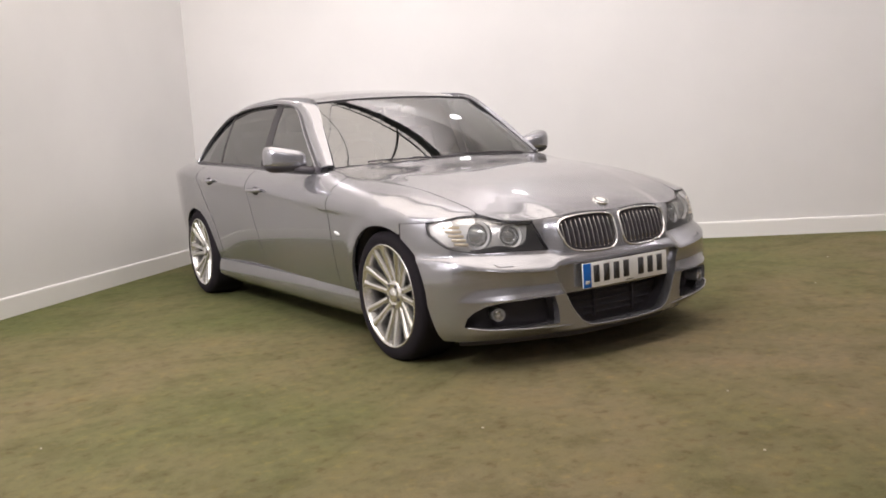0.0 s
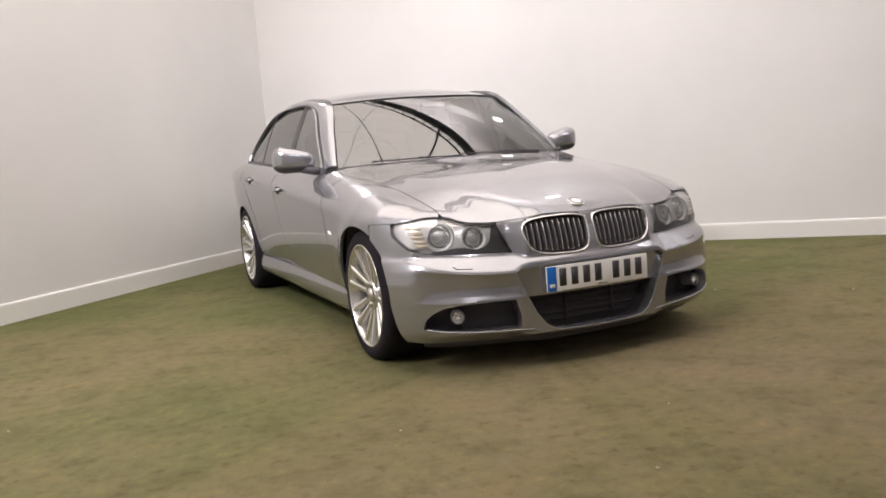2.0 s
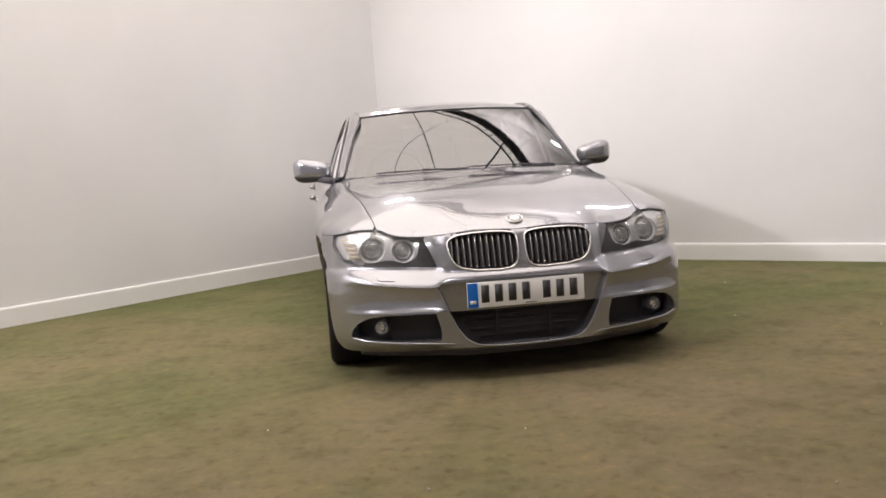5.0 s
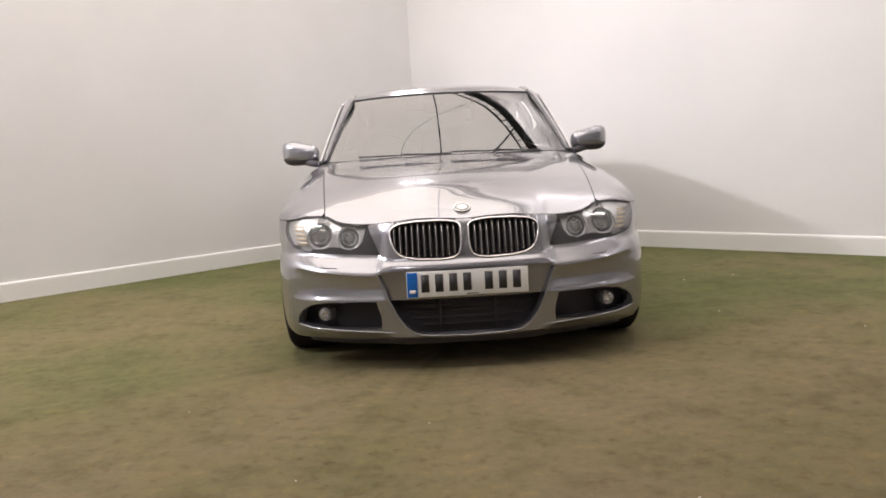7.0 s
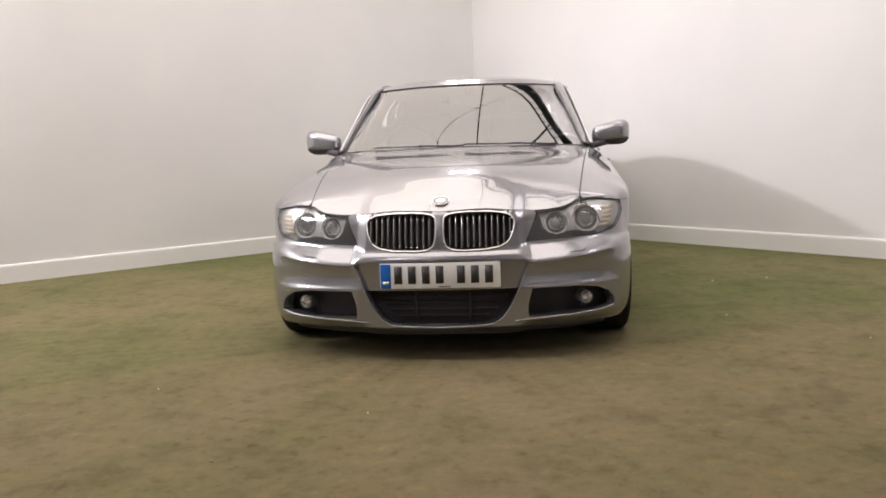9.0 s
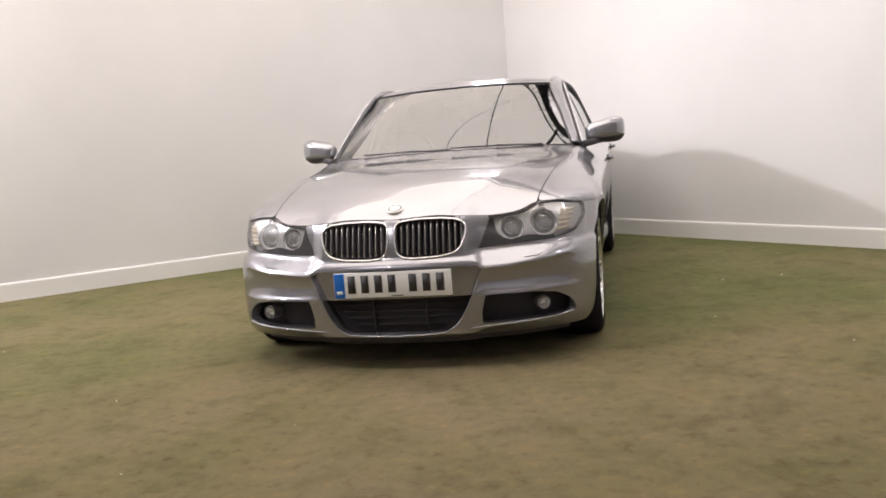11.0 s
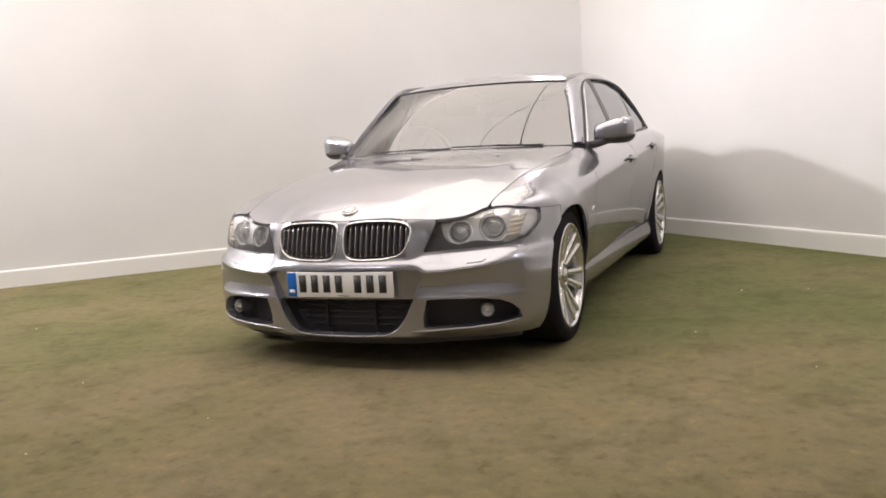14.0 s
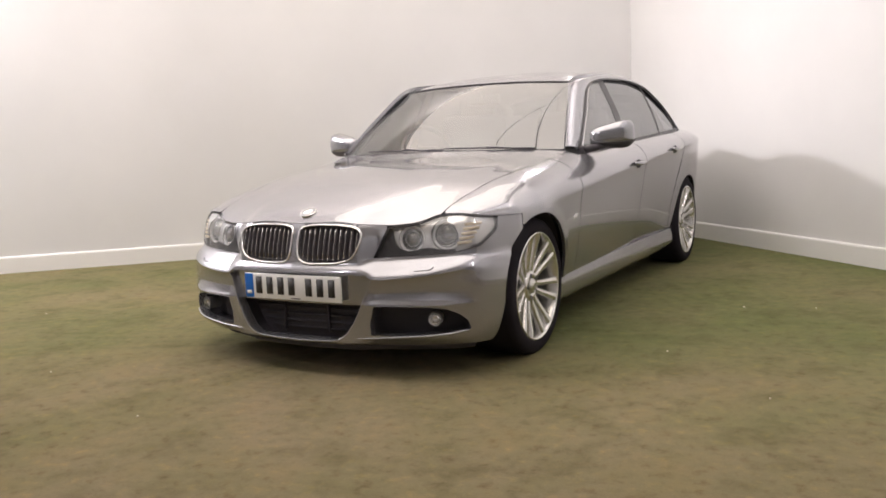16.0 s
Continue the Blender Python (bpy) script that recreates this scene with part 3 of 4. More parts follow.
# Kidney grille: chrome rings, dark bowls and upright chrome-edged slats.
def outline(points, r, n):
    """Points along a polygon grown by r, for rings."""
    c = Vector((sum(p[0] for p in points) / len(points), sum(p[1] for p in points) / len(points)))
    cut, out = shape(points, r), []
    for k in range(n):
        way = Vector((math.cos(k * math.tau / n), math.sin(k * math.tau / n)))
        lo, hi = 0.0, 1.2
        for _ in range(26):
            m = (lo + hi) / 2
            q = c + way * m
            lo, hi = (m, hi) if cut(q.x, q.y) < 0 else (lo, m)
        out.append(c + way * lo)
    return out


def ring_mesh(points, inner, outer, n, lift, sign=1):
    """A rounded frame between two outlines, proud of the skin."""
    bm = bmesh.new()
    rows = []
    for k, (r, h) in enumerate(((outer + 0.001, -0.012), (outer, lift * 0.5), (mix(outer, inner, 0.3), lift), (mix(outer, inner, 0.7), lift), (inner, lift * 0.4), (inner - 0.001, -0.03))):
        row = []
        for q in outline(points, r, n):
            p = skin(q.x, q.y)
            row.append(bm.verts.new((p.x * sign, p.y - h, p.z)))
        rows.append(row)
    for a, b in zip(rows, rows[1:]):
        for k in range(n):
            quad = (a[k], a[(k + 1) % n], b[(k + 1) % n], b[k])
            bm.faces.new(quad if sign > 0 else quad[::-1])
    return bm


kidneys = []
for sign in (-1, 1):
    frame_ob = part("kidney_grille", ring_mesh(KIDNEY, -0.0068, 0.001, 110, 0.007, sign), SATIN, car, "chrome kidney-shaped grille with upright slats")
    bm = bmesh.new()
    back = patch(kidney_cut, 0.004, 0.055, grid(0.0, 0.36, 0.02), grid(0.47, 0.67, 0.02))
    if sign < 0:
        back = mirrored(back)
    part("grille_back", back, BLACK, frame_ob)
    cut = shape(KIDNEY, -0.014)
    for k in range(11):
        x = 0.045 + k * 0.0258
        inside = [z for z in steps(0.480, 0.650, 85) if cut(x, z) < 0]
        if not inside:
            continue
        slat, face = bmesh.new(), bmesh.new()
        for low, high in ((min(inside), max(inside)),):
            rows = []
            for z in steps(low, high, 5):
                y = skin(x, z).y
                rows.append([slat.verts.new((sign * (x + dx), y + dy, z)) for dx, dy in ((-0.006, 0.04), (-0.0045, 0.006), (0.0045, 0.006), (0.006, 0.04))])
            for a, b in zip(rows, rows[1:]):
                for i in range(3):
                    quad = (a[i], a[i + 1], b[i + 1], b[i])
                    slat.faces.new(quad if sign > 0 else quad[::-1])
            tube(face, [(sign * x, skin(x, z).y + 0.004, z) for z in steps(low, high, 5)], 0.0024, 6)
        s_ob = part("slat", slat, BLACK, frame_ob)
        part("slat_edge", face, SLAT_EDGE, s_ob)
    kidneys.append(frame_ob)

# Headlamps: bezel bowl, two round projectors with bright rings, side strip, clear lens.
for sign in (-1, 1):
    def side_of(bm):
        return bm if sign > 0 else mirrored(bm)
    lamp = part("headlamp", side_of(patch(lamp_cut, 0.002, 0.075, grid(0.37, 1.0, 0.02), grid(0.49, 0.69, 0.02))), LAMP_SILVER, car, "clear headlamp with two round projectors and a side strip")
    part("lamp_lens", side_of(sheet_mesh(lambda s, z: skin(s, z) + Vector((0, 0.001, 0)), grid(0.37, 1.01, 0.014), grid(0.49, 0.69, 0.014), lambda s, z: -(lamp_cut(s, z) + 0.003), 0)), LENS, lamp, "clear plastic lens").visible_shadow = False
    for s, z, r in ((0.534, 0.576, 0.056), (0.698, 0.590, 0.064)):
        p = skin(s, z)
        way = Vector((0.25 * sign, -1, 0.20))
        at = Vector((p.x * sign, p.y + 0.044, p.z))
        part("projector_ring", disc_lamp(at, way, ((r, -0.03), (r + 0.001, 0.0), (r - 0.002, 0.004), (r - 0.007, 0.001), (r - 0.010, -0.008))), LAMP_RING, lamp, "round lamp ring in highlight white")
        part("reflector", disc_lamp(at, way, ((r - 0.009, -0.008), (r - 0.014, -0.024), (r * 0.35, -0.040), (0.001, -0.042))), REFLECTOR, lamp)
        part("projector_lens", disc_lamp(at, way, ((r * 0.66, -0.022), (r * 0.66, -0.012), (r * 0.60, -0.004), (r * 0.45, 0.005), (r * 0.25, 0.011), (0.001, 0.013))), BALL, lamp, "round projector glass")
    def round_holes(s, z):
        return min(math.hypot(NOSE_X(s) - NOSE_X(c), z - h) - r for c, h, r in ((0.534, 0.576, 0.054), (0.698, 0.590, 0.062)))
    bowl = sheet_mesh(lambda s, z: skin(s, z) + Vector((0, 0.034, 0)), grid(0.40, 0.80, 0.008), grid(0.50, 0.68, 0.008), lambda s, z: min(-lamp_cut(s, z), round_holes(s, z)), 0.012)
    part("lamp_bowl", side_of(bowl), LAMP_SILVER, lamp, "silver inner panel round the projectors")
    brow = shape([(0.452, 0.606), (0.50, 0.624), (0.56, 0.629), (0.61, 0.638), (0.66, 0.650), (0.715, 0.651), (0.755, 0.630), (0.769, 0.595), (0.769, 0.548), (0.87, 0.551), (0.96, 0.605), (0.976, 0.644), (0.80, 0.664), (0.74, 0.665), (0.68, 0.658), (0.62, 0.6435), (0.565, 0.6335), (0.475, 0.6275)], 0.002)
    bezel = sheet_mesh(lambda s, z: skin(s, z) + Vector((-0.012 * smooth(s, 0.7, 0.95), 0.007, 0)), grid(0.45, 0.99, 0.012), grid(0.53, 0.67, 0.012), lambda s, z: -brow(s, z), 0.006)
    part("lamp_brow", side_of(bezel), LAMP_SILVER, lamp, "bright silver lamp surround")
    shade = shape([(0.386, 0.508), (0.440, 0.626), (0.452, 0.618), (0.466, 0.560), (0.486, 0.538), (0.53, 0.526), (0.58, 0.536), (0.62, 0.540), (0.66, 0.534), (0.70, 0.530), (0.755, 0.530), (0.72, 0.506), (0.52, 0.502)], 0.001)
    part("lamp_mask", side_of(sheet_mesh(lambda s, z: skin(s, z) + Vector((0, 0.026, 0)), grid(0.378, 0.77, 0.006), grid(0.498, 0.632, 0.006), lambda s, z: -shade(s, z), 0.006)), BEZEL, lamp, "dark grey lamp mask")
    edge = outline(HEADLAMP, 0.0015, 120)
    part("lamp_seal", side_of(tube(bmesh.new(), [skin(q.x, q.y) + Vector((0, 0.001, 0)) for q in edge + edge[:1]], 0.0022, 6)), SEAL, lamp)
    for k in range(5):
        z = 0.556 + k * 0.0185
        p0, p1 = skin(0.768 + 0.010 * k, z), skin(0.835 + 0.017 * k, z + 0.004)
        bm = bmesh.new()
        tube(bm, [Vector((p.x * sign * 0.985, p.y + 0.006, p.z)) for p in (p0, (p0 + p1) / 2 + Vector((0.006, -0.004, 0)), p1)], 0.0068, 8)
        part("side_strip", bm, AMBER, lamp, "pale amber indicator bar")

# Plate, with bars for its characters.
bm = box(bmesh.new(), (0, -0.7285, 0.379), (0.520, 0.008, 0.111), 0.003)
plate = part("number_plate", bm, WHITE, car, "white front number plate with a blue band")
part("plate_band", box(bmesh.new(), (-0.2355, -0.7325, 0.379), (0.045, 0.003, 0.107), 0.001), BLUE, plate, "blue band on the plate")
part("band_mark", box(bmesh.new(), (-0.2355, -0.7345, 0.350), (0.026, 0.002, 0.014), 0.0), WHITE, plate)
for x in (-0.181, -0.121, -0.061, -0.001, 0.091, 0.151, 0.211):
    part("plate_bar", box(bmesh.new(), (x, -0.7327, 0.383), (0.034, 0.002, 0.076), 0.0), INK, plate)
part("plate_small_bar", box(bmesh.new(), (0.02, -0.7327, 0.331), (0.05, 0.002, 0.004), 0.0), INK, plate)
for sign in (-1, 1):
    p = skin(0.60 * sign, 0.466)
    bm = tube(bmesh.new(), [skin(s * sign, 0.456 + 0.004 * (s - 0.572) / 0.076) + Vector((0, -0.0008, 0)) for s in steps(0.572, 0.640, 8)] + [skin(0.655 * sign, 0.470) + Vector((0, -0.0008, 0))], 0.0018, 6)
    part("washer_seam", bm, SEAL, car)


# ---- bonnet ----
part("bonnet_seal", tube(bmesh.new(), [skin(s, TOP_EDGE(abs(s)) + 0.003) + Vector((0, 0.003, 0)) for s in steps(-0.70, 0.70, 120)], 0.0022, 6), SEAL, car)

BONNET_RISE = curve((0, 0), (0.06, 0.135), (0.20, 0.340), (0.35, 0.52), (0.60, 0.71), (0.86, 0.865), (1, 1))

BONNET_NOSE = skin(0.0, TOP_EDGE(0.0) + 0.004), skin(0.70, TOP_EDGE(0.70) + 0.004)


def bonnet(a, b):
    sign, q = (1 if a >= 0 else -1), abs(a)
    f = skin(0.70 * q, TOP_EDGE(0.70 * q) + 0.004)
    c, o = BONNET_NOSE
    f = f.lerp(Vector((o.x * q, mix(c.y, o.y, q ** 2.2), mix(c.z, o.z, q ** 2))), smooth(b, 0.0, 0.22))
    r = Vector((0.722 * q, 0.625 + 0.090 * q ** 2, 0.912 - 0.022 * q * q))
    x, y = mix(f.x, r.x, b), mix(f.y, r.y, b)
    z = f.z + (r.z - f.z) * BONNET_RISE(b)
    ridge = mix(0.34, 0.62, b)
    z += 0.004 * (1 - smooth(x, ridge - 0.03, ridge + 0.09)) * smooth(b, 0.0, 0.12) * (1 - 0.7 * smooth(b, 0.6, 1.0))
    z += 0.014 * (1 - q ** 2) * smooth(b, 0, 0.35) * (1 - smooth(b, 0.55, 1.0))
    return Vector((x * sign, y, z))


part("bonnet", sheet_mesh(bonnet, steps(-1, 1, 90), steps(0, 1, 56), None, 0.018), PAINT, car, "smooth silver-grey bonnet with two long creases")
edge_front, edge_back = bonnet(1, 0), bonnet(1, 1)

BADGE_AT, BADGE_B = bonnet(0, 0.058), 0.058
n = (bonnet(0.01, BADGE_B) - bonnet(-0.01, BADGE_B)).cross(bonnet(0, BADGE_B + 0.01) - bonnet(0, BADGE_B - 0.01)).normalized()
badge = part("badge", disc_lamp(BADGE_AT + n * 0.001, n, ((0.039, -0.004), (0.039, 0.004), (0.037, 0.007), (0.034, 0.006))), CHROME, car, "round bonnet badge with a bright rim")
part("badge_face", disc_lamp(BADGE_AT + n * 0.001, n, ((0.034, 0.0055), (0.026, 0.007), (0.001, 0.008))), WHITE, badge)
part("badge_band", disc_lamp(BADGE_AT + n * 0.001, n, ((0.034, 0.0066), (0.031, 0.0085), (0.024, 0.0085), (0.022, 0.007))), ALLOY_DARK, badge)

# ---- the flanks ----
WIDTH_BASE = curve((-0.56, 0.60), (-0.45, 0.73), (-0.30, 0.83), (-0.15, 0.866), (0.0, 0.876), (0.30, 0.880), (1.0, 0.884), (2.2, 0.889), (2.75, 0.893), (3.0, 0.884), (3.2, 0.856), (3.5, 0.775), (3.70, 0.67))
SWAGE_BASE = curve((-0.6, 0.640), (0.0, 0.668), (0.37, 0.692), (1.04, 0.743), (1.52, 0.780), (2.2, 0.829), (3.0, 0.872), (3.7, 0.885))
BELT_X = curve((0.70, 0.727), (0.85, 0.762), (1.2, 0.768), (2.2, 0.766), (2.8, 0.752), (3.2, 0.700), (3.7, 0.57))
BELT_Z = curve((0.70, 0.886), (0.85, 0.876), (1.9, 0.926), (2.86, 0.962), (3.3, 0.968), (3.7, 0.94))
EDGE = [skin(s, TOP_EDGE(s) + 0.004) for s in steps(0.70, 1.20, 16)]
EDGE_X, EDGE_Z = curve(*((p.y, p.x) for p in EDGE)), curve(*((p.y, p.z) for p in EDGE))


def WIDTH(y):
    return mix(EDGE_X(y), WIDTH_BASE(y), smooth(y, -0.16, 0.02))


def SWAGE(y):
    return mix(EDGE_Z(y), SWAGE_BASE(y), smooth(y, -0.16, 0.02))


def top_line(y):
    """Where the flank meets the bonnet, the side windows or the boot lid."""
    if y < edge_back.y:
        b = (y - edge_front.y) / (edge_back.y - edge_front.y)
        p = bonnet(1, max(0, min(1, b)))
        return p.x + 0.004, p.z - 0.001
    return BELT_X(y), BELT_Z(y)


def flank_x(y, z):
    w, zs = WIDTH(y), SWAGE(y)
    xt, zt = top_line(y)
    if z >= zs:
        q = min(1, (z - zs) / max(zt - zs, 1e-4))
        p = mix(2.1, 1.75, smooth(y, 0.2, 0.9))
        x = xt + (w - xt) * max(0.0, 1 - q ** p) ** mix(0.62, 0.75, smooth(y, 0.1, 0.7))
    else:
        d = zs - z
        strength = smooth(y, -0.1, 0.6) * (1 - 0.5 * smooth(y, 2.7, 3.2))
        tuck = mix(mix(0.062, 0.076, smooth(y, 0.0, 0.6)), 0.045, smooth(y, 1.7, 2.5))
        x = w - 0.012 * strength * (1 - math.exp(-d / 0.032)) - tuck * (d / 0.5) ** 2
    for k in (0, 1):
        r = math.hypot(y - WHEEL_Y[k], z - ARCH_Z) - ARCH_R
        x += (0.011, 0.007)[k] * math.exp(-(r / 0.05) ** 2) * (1 - smooth(z, zs, zs + 0.06)) * (smooth(y, -0.2, 0.0) if k == 0 else 1)
    return x


SILL_Z = 0.285


def flank_mesh(y0, y1, low, keep, size=0.012, fold=0.016):
    """A flank panel over (length, share of the height), cut along keep(y, z)."""
    def height(y, h):
        return mix(low, top_line(y)[1], 1 - max(0.0, 1 - h / 0.6) ** 1.5)

    def place(y, h):
        z = height(y, h)
        return Vector((flank_x(y, z), y, z))

    return sheet_mesh(place, grid(y0, y1, size), grid(0.0, 0.6, size), lambda y, h: keep(y, height(y, h)), fold)


DOOR_FRONT = curve((0.28, 0.515), (0.6, 0.500), (0.9, 0.520))
DOOR_MID = curve((0.28, 1.560), (0.6, 1.600), (0.8, 1.650), (0.95, 1.66))
DOOR_BACK = curve((0.28, 2.335), (0.45, 2.350), (0.60, 2.420), (0.70, 2.500), (0.85, 2.600), (1.0, 2.62))
GAP = 0.0035


def wing_keep(y, z):
    return min(arch_cut(y, z, 0), DOOR_FRONT(z) - GAP - y, max(z - EDGE_Z(y), y + 0.203))


wings = both("front_wing", flank_mesh(edge_front.y + 0.003, 0.55, SILL_Z, wing_keep, 0.010), PAINT, car, "silver-grey front wing over the wheel")
front_doors = both("front_door", flank_mesh(0.48, 1.70, SILL_Z, lambda y, z: min(y - DOOR_FRONT(z) - GAP, DOOR_MID(z) - GAP - y), 0.014), PAINT, car, "silver-grey front door, closed")
rear_doors = both("rear_door", flank_mesh(1.52, 2.66, SILL_Z, lambda y, z: min(y - DOOR_MID(z) - GAP, DOOR_BACK(z) - GAP - y, arch_cut(y, z, 1)), 0.014), PAINT, car, "silver-grey rear door, closed")
quarters = both("rear_quarter", flank_mesh(2.30, 3.70, SILL_Z, lambda y, z: min(y - DOOR_BACK(z) - GAP, arch_cut(y, z, 1)), 0.014), PAINT, car, "silver-grey rear quarter panel")


# Side skirts under the doors.
def skirt(y, h):
    out = curve((0, -0.118), (0.02, -0.088), (0.045, -0.067), (0.07, -0.062), (0.11, -0.064), (0.15, -0.072))(h)
    return Vector((WIDTH(y) + out + 0.016 * smooth(y, 1.7, 2.5), y, 0.138 + h))


both("side_skirt", sheet_mesh(skirt, steps(0.315, 2.405, 60), steps(0, 0.15, 12), None, 0.03), PAINT, car, "body-coloured side skirt")

# Handles in dark cups, and the small side lamps behind the front wheels.
for x, y, z, owners in ((0.0, 1.475, 0.781, front_doors), (0.0, 2.335, 0.836, rear_doors)):
    for sign, owner in ((-1, owners[1]), (1, owners[0])):
        fx = flank_x(y, z)
        cup = bmesh.new()
        bmesh.ops.create_uvsphere(cup, u_segments=20, v_segments=10, radius=1.0, matrix=Matrix.Translation((sign * (fx - 0.003), y, z)) @ Matrix.Diagonal((0.008, 0.06, 0.026, 1)))
        part("handle_cup", cup, BLACK, owner)
        bm = bmesh.new()
        tube(bm, [(sign * (fx + d), y + dy, z + 0.004) for dy, d in ((-0.105, 0.004), (-0.09, 0.018), (-0.04, 0.026), (0.04, 0.026), (0.09, 0.018), (0.105, 0.004))], 0.0125, 10)
        part("handle", bm, PAINT, owner, "body-coloured pull handle")
for sign, owner in ((-1, wings[1]), (1, wings[0])):
    bm = bmesh.new()
    fx = flank_x(0.423, 0.577)
    bmesh.ops.create_uvsphere(bm, u_segments=16, v_segments=8, radius=1.0, matrix=Matrix.Translation((sign * fx, 0.423, 0.577)) @ Matrix.Rotation(radians(12), 4, "X") @ Matrix.Diagonal((0.006, 0.032, 0.009, 1)))
    part("side_repeater", bm, WHITE, owner, "small pale side lamp")

# ---- greenhouse ----
FRAME_TOP = path3((0.702, 0.733, 0.897), (0.629, 0.974, 1.100), (0.556, 1.236, 1.279), (0.575, 1.45, 1.308), (0.582, 1.75, 1.326), (0.582, 2.05, 1.326), (0.575, 2.45, 1.300), (0.566, 2.78, 1.215), (0.590, 3.08, 1.065), (0.63, 3.30, 0.962))
FRAME_LOW = path3((0.752, 0.815, 0.872), (0.690, 1.08, 1.075), (0.628, 1.335, 1.255), (0.613, 1.50, 1.287), (0.606, 1.75, 1.305), (0.608, 2.05, 1.307), (0.626, 2.40, 1.274), (0.664, 2.69, 1.172), (0.712, 2.87, 1.045), (0.752, 2.93, 0.953))


def pillar(t, q):
    p = FRAME_LOW(t).lerp(FRAME_TOP(t), q)
    return p + Vector((0.55, 0, 0.8)) * (0.016 + 0.020 * smooth(t, 0.62, 0.82) * (1 - smooth(t, 0.94, 1.0))) * 4 * q * (1 - q)


both("side_frame", sheet_mesh(pillar, steps(0, 1, 120), steps(0, 1, 10), None, 0.02, flip=True), PAINT, car, "silver-grey pillars and roof rail")


def by_y(path, y):
    lo, hi = 0.0, 1.0
    for _ in range(30):
        m = (lo + hi) / 2
        lo, hi = (m, hi) if path(m).y < y else (lo, m)
    return path(lo)


def side_glass(y, h):
    low = Vector((BELT_X(y) - 0.004, y, BELT_Z(y) - 0.004))
    top = by_y(FRAME_LOW, y)
    p = low.lerp(Vector((top.x - 0.006, y, max(top.z, low.z + 0.001))), h)
    return p + Vector((0.012 * 4 * h * (1 - h), 0, 0))


def pane(y0, y1):
    return sheet_mesh(side_glass, steps(y0, y1, 24), steps(0, 1, 10), None, 0.0)


for name, y0, y1, owners in (("front_window", 0.832, 1.565, front_doors), ("rear_window", 1.665, 2.40, rear_doors), ("quarter_window", 2.432, 2.885, quarters)):
    for k, bm in enumerate((lambda m: (m, mirrored(m)))(pane(y0, y1))):
        front = name == "front_window"
        part(name, bm, DOOR_GLASS if front else TINTED, owners[k], "clear front side window" if front else "dark tinted side window")
for y0, y1 in ((1.565, 1.665), (2.40, 2.432)):
    both("pillar_trim", sheet_mesh(lambda y, h: side_glass(y, h) + Vector((0.002, 0, 0)), steps(y0, y1, 6), steps(0, 1, 10), None, 0.01), SEAL, car, "gloss black pillar trim")
rim = bmesh.new()
tube(rim, [FRAME_LOW(t) + Vector((0.004, 0, 0.0)) for t in steps(0, 1, 90)], lambda t: 0.0065 - 0.003 * smooth(t, 0.5, 0.65), 8)
both("window_trim", rim, SEAL, car, "black window surround")
rim = bmesh.new()
tube(rim, [Vector((BELT_X(y) + 0.004, y, BELT_Z(y) + 0.001)) for y in steps(0.82, 2.92, 50)], 0.009, 8)
both("belt_trim", rim, SEAL, car, "black window ledge trim")

ROOF_Z = curve((1.15, 1.285), (1.25, 1.314), (1.4, 1.346), (1.6, 1.372), (1.8, 1.384), (2.1, 1.380), (2.4, 1.356), (2.80, 1.275))


def screen_low(a):
    return Vector((0.708 * a, 0.640 + 0.090 * a * a, 0.902 - 0.010 * a * a))


def screen_top(a):
    return Vector((0.560 * a, 1.183 + 0.050 * a * a, 1.293 - 0.020 * abs(a) ** 2.4))


def windscreen(a, q):
    p = screen_low(a).lerp(screen_top(a), q)
    return p + Vector((0, -0.55, 0.83)) * (0.028 * 4 * q * (1 - q) * (1 - 0.55 * a ** 6))


screen = part("windscreen", sheet_mesh(windscreen, steps(-0.985, 0.985, 48), steps(0.02, 0.985, 26), None, 0.0), SCREEN, car, "raked windscreen mirroring the hall above")
rim = bmesh.new()
tube(rim, [windscreen(a, 0.0) for a in steps(-1, 1, 40)], 0.009, 8)
tube(rim, [windscreen(a, 1.0) + Vector((0, 0, 0.002)) for a in steps(-1, 1, 40)], 0.005, 8)
for a in (-0.99, 0.99):
    tube(rim, [windscreen(a, q) for q in steps(0, 1, 24)], 0.0035, 8)
part("screen_seal", rim, SEAL, screen, "black rubber screen surround")


def roof(a, b):
    q = abs(a)
    f = screen_top(a) + Vector((0, 0.012, 0.006))
    yb = 2.80 - 0.03 * q * q
    y = mix(f.y, yb, b)
    side = by_y(FRAME_TOP, max(1.236, min(2.78, y)))
    x = a * mix(f.x / max(a, 1e-6) if a > 0 else f.x / min(a, -1e-6), side.x, smooth(b, 0, 0.15)) if q > 1e-6 else 0.0
    crown = ROOF_Z(y)
    edge = mix(f.z, side.z, smooth(b, 0, 0.15)) if q > 0.999 else side.z
    z = crown - (crown - side.z) * q ** 2.6
    z = mix(f.z, z, smooth(b, 0.0, 0.10))
    return Vector((x, y, z))


part("roof", sheet_mesh(roof, steps(-1, 1, 56), steps(0, 1, 60), None, 0.015), PAINT, car, "silver-grey curved roof")


def rear_screen(a, q):
    top, low = roof(a, 1.0) + Vector((0, 0.012, -0.004)), Vector((0.60 * a, 3.30 - 0.05 * a * a, 0.955 - 0.01 * a * a))
    return top.lerp(low, q) + Vector((0, 0.4, 0.9)) * 0.02 * 4 * q * (1 - q)


part("rear_screen", sheet_mesh(rear_screen, steps(-0.98, 0.98, 24), steps(0, 1, 12), None, 0.0), TINTED, car, "dark rear screen")


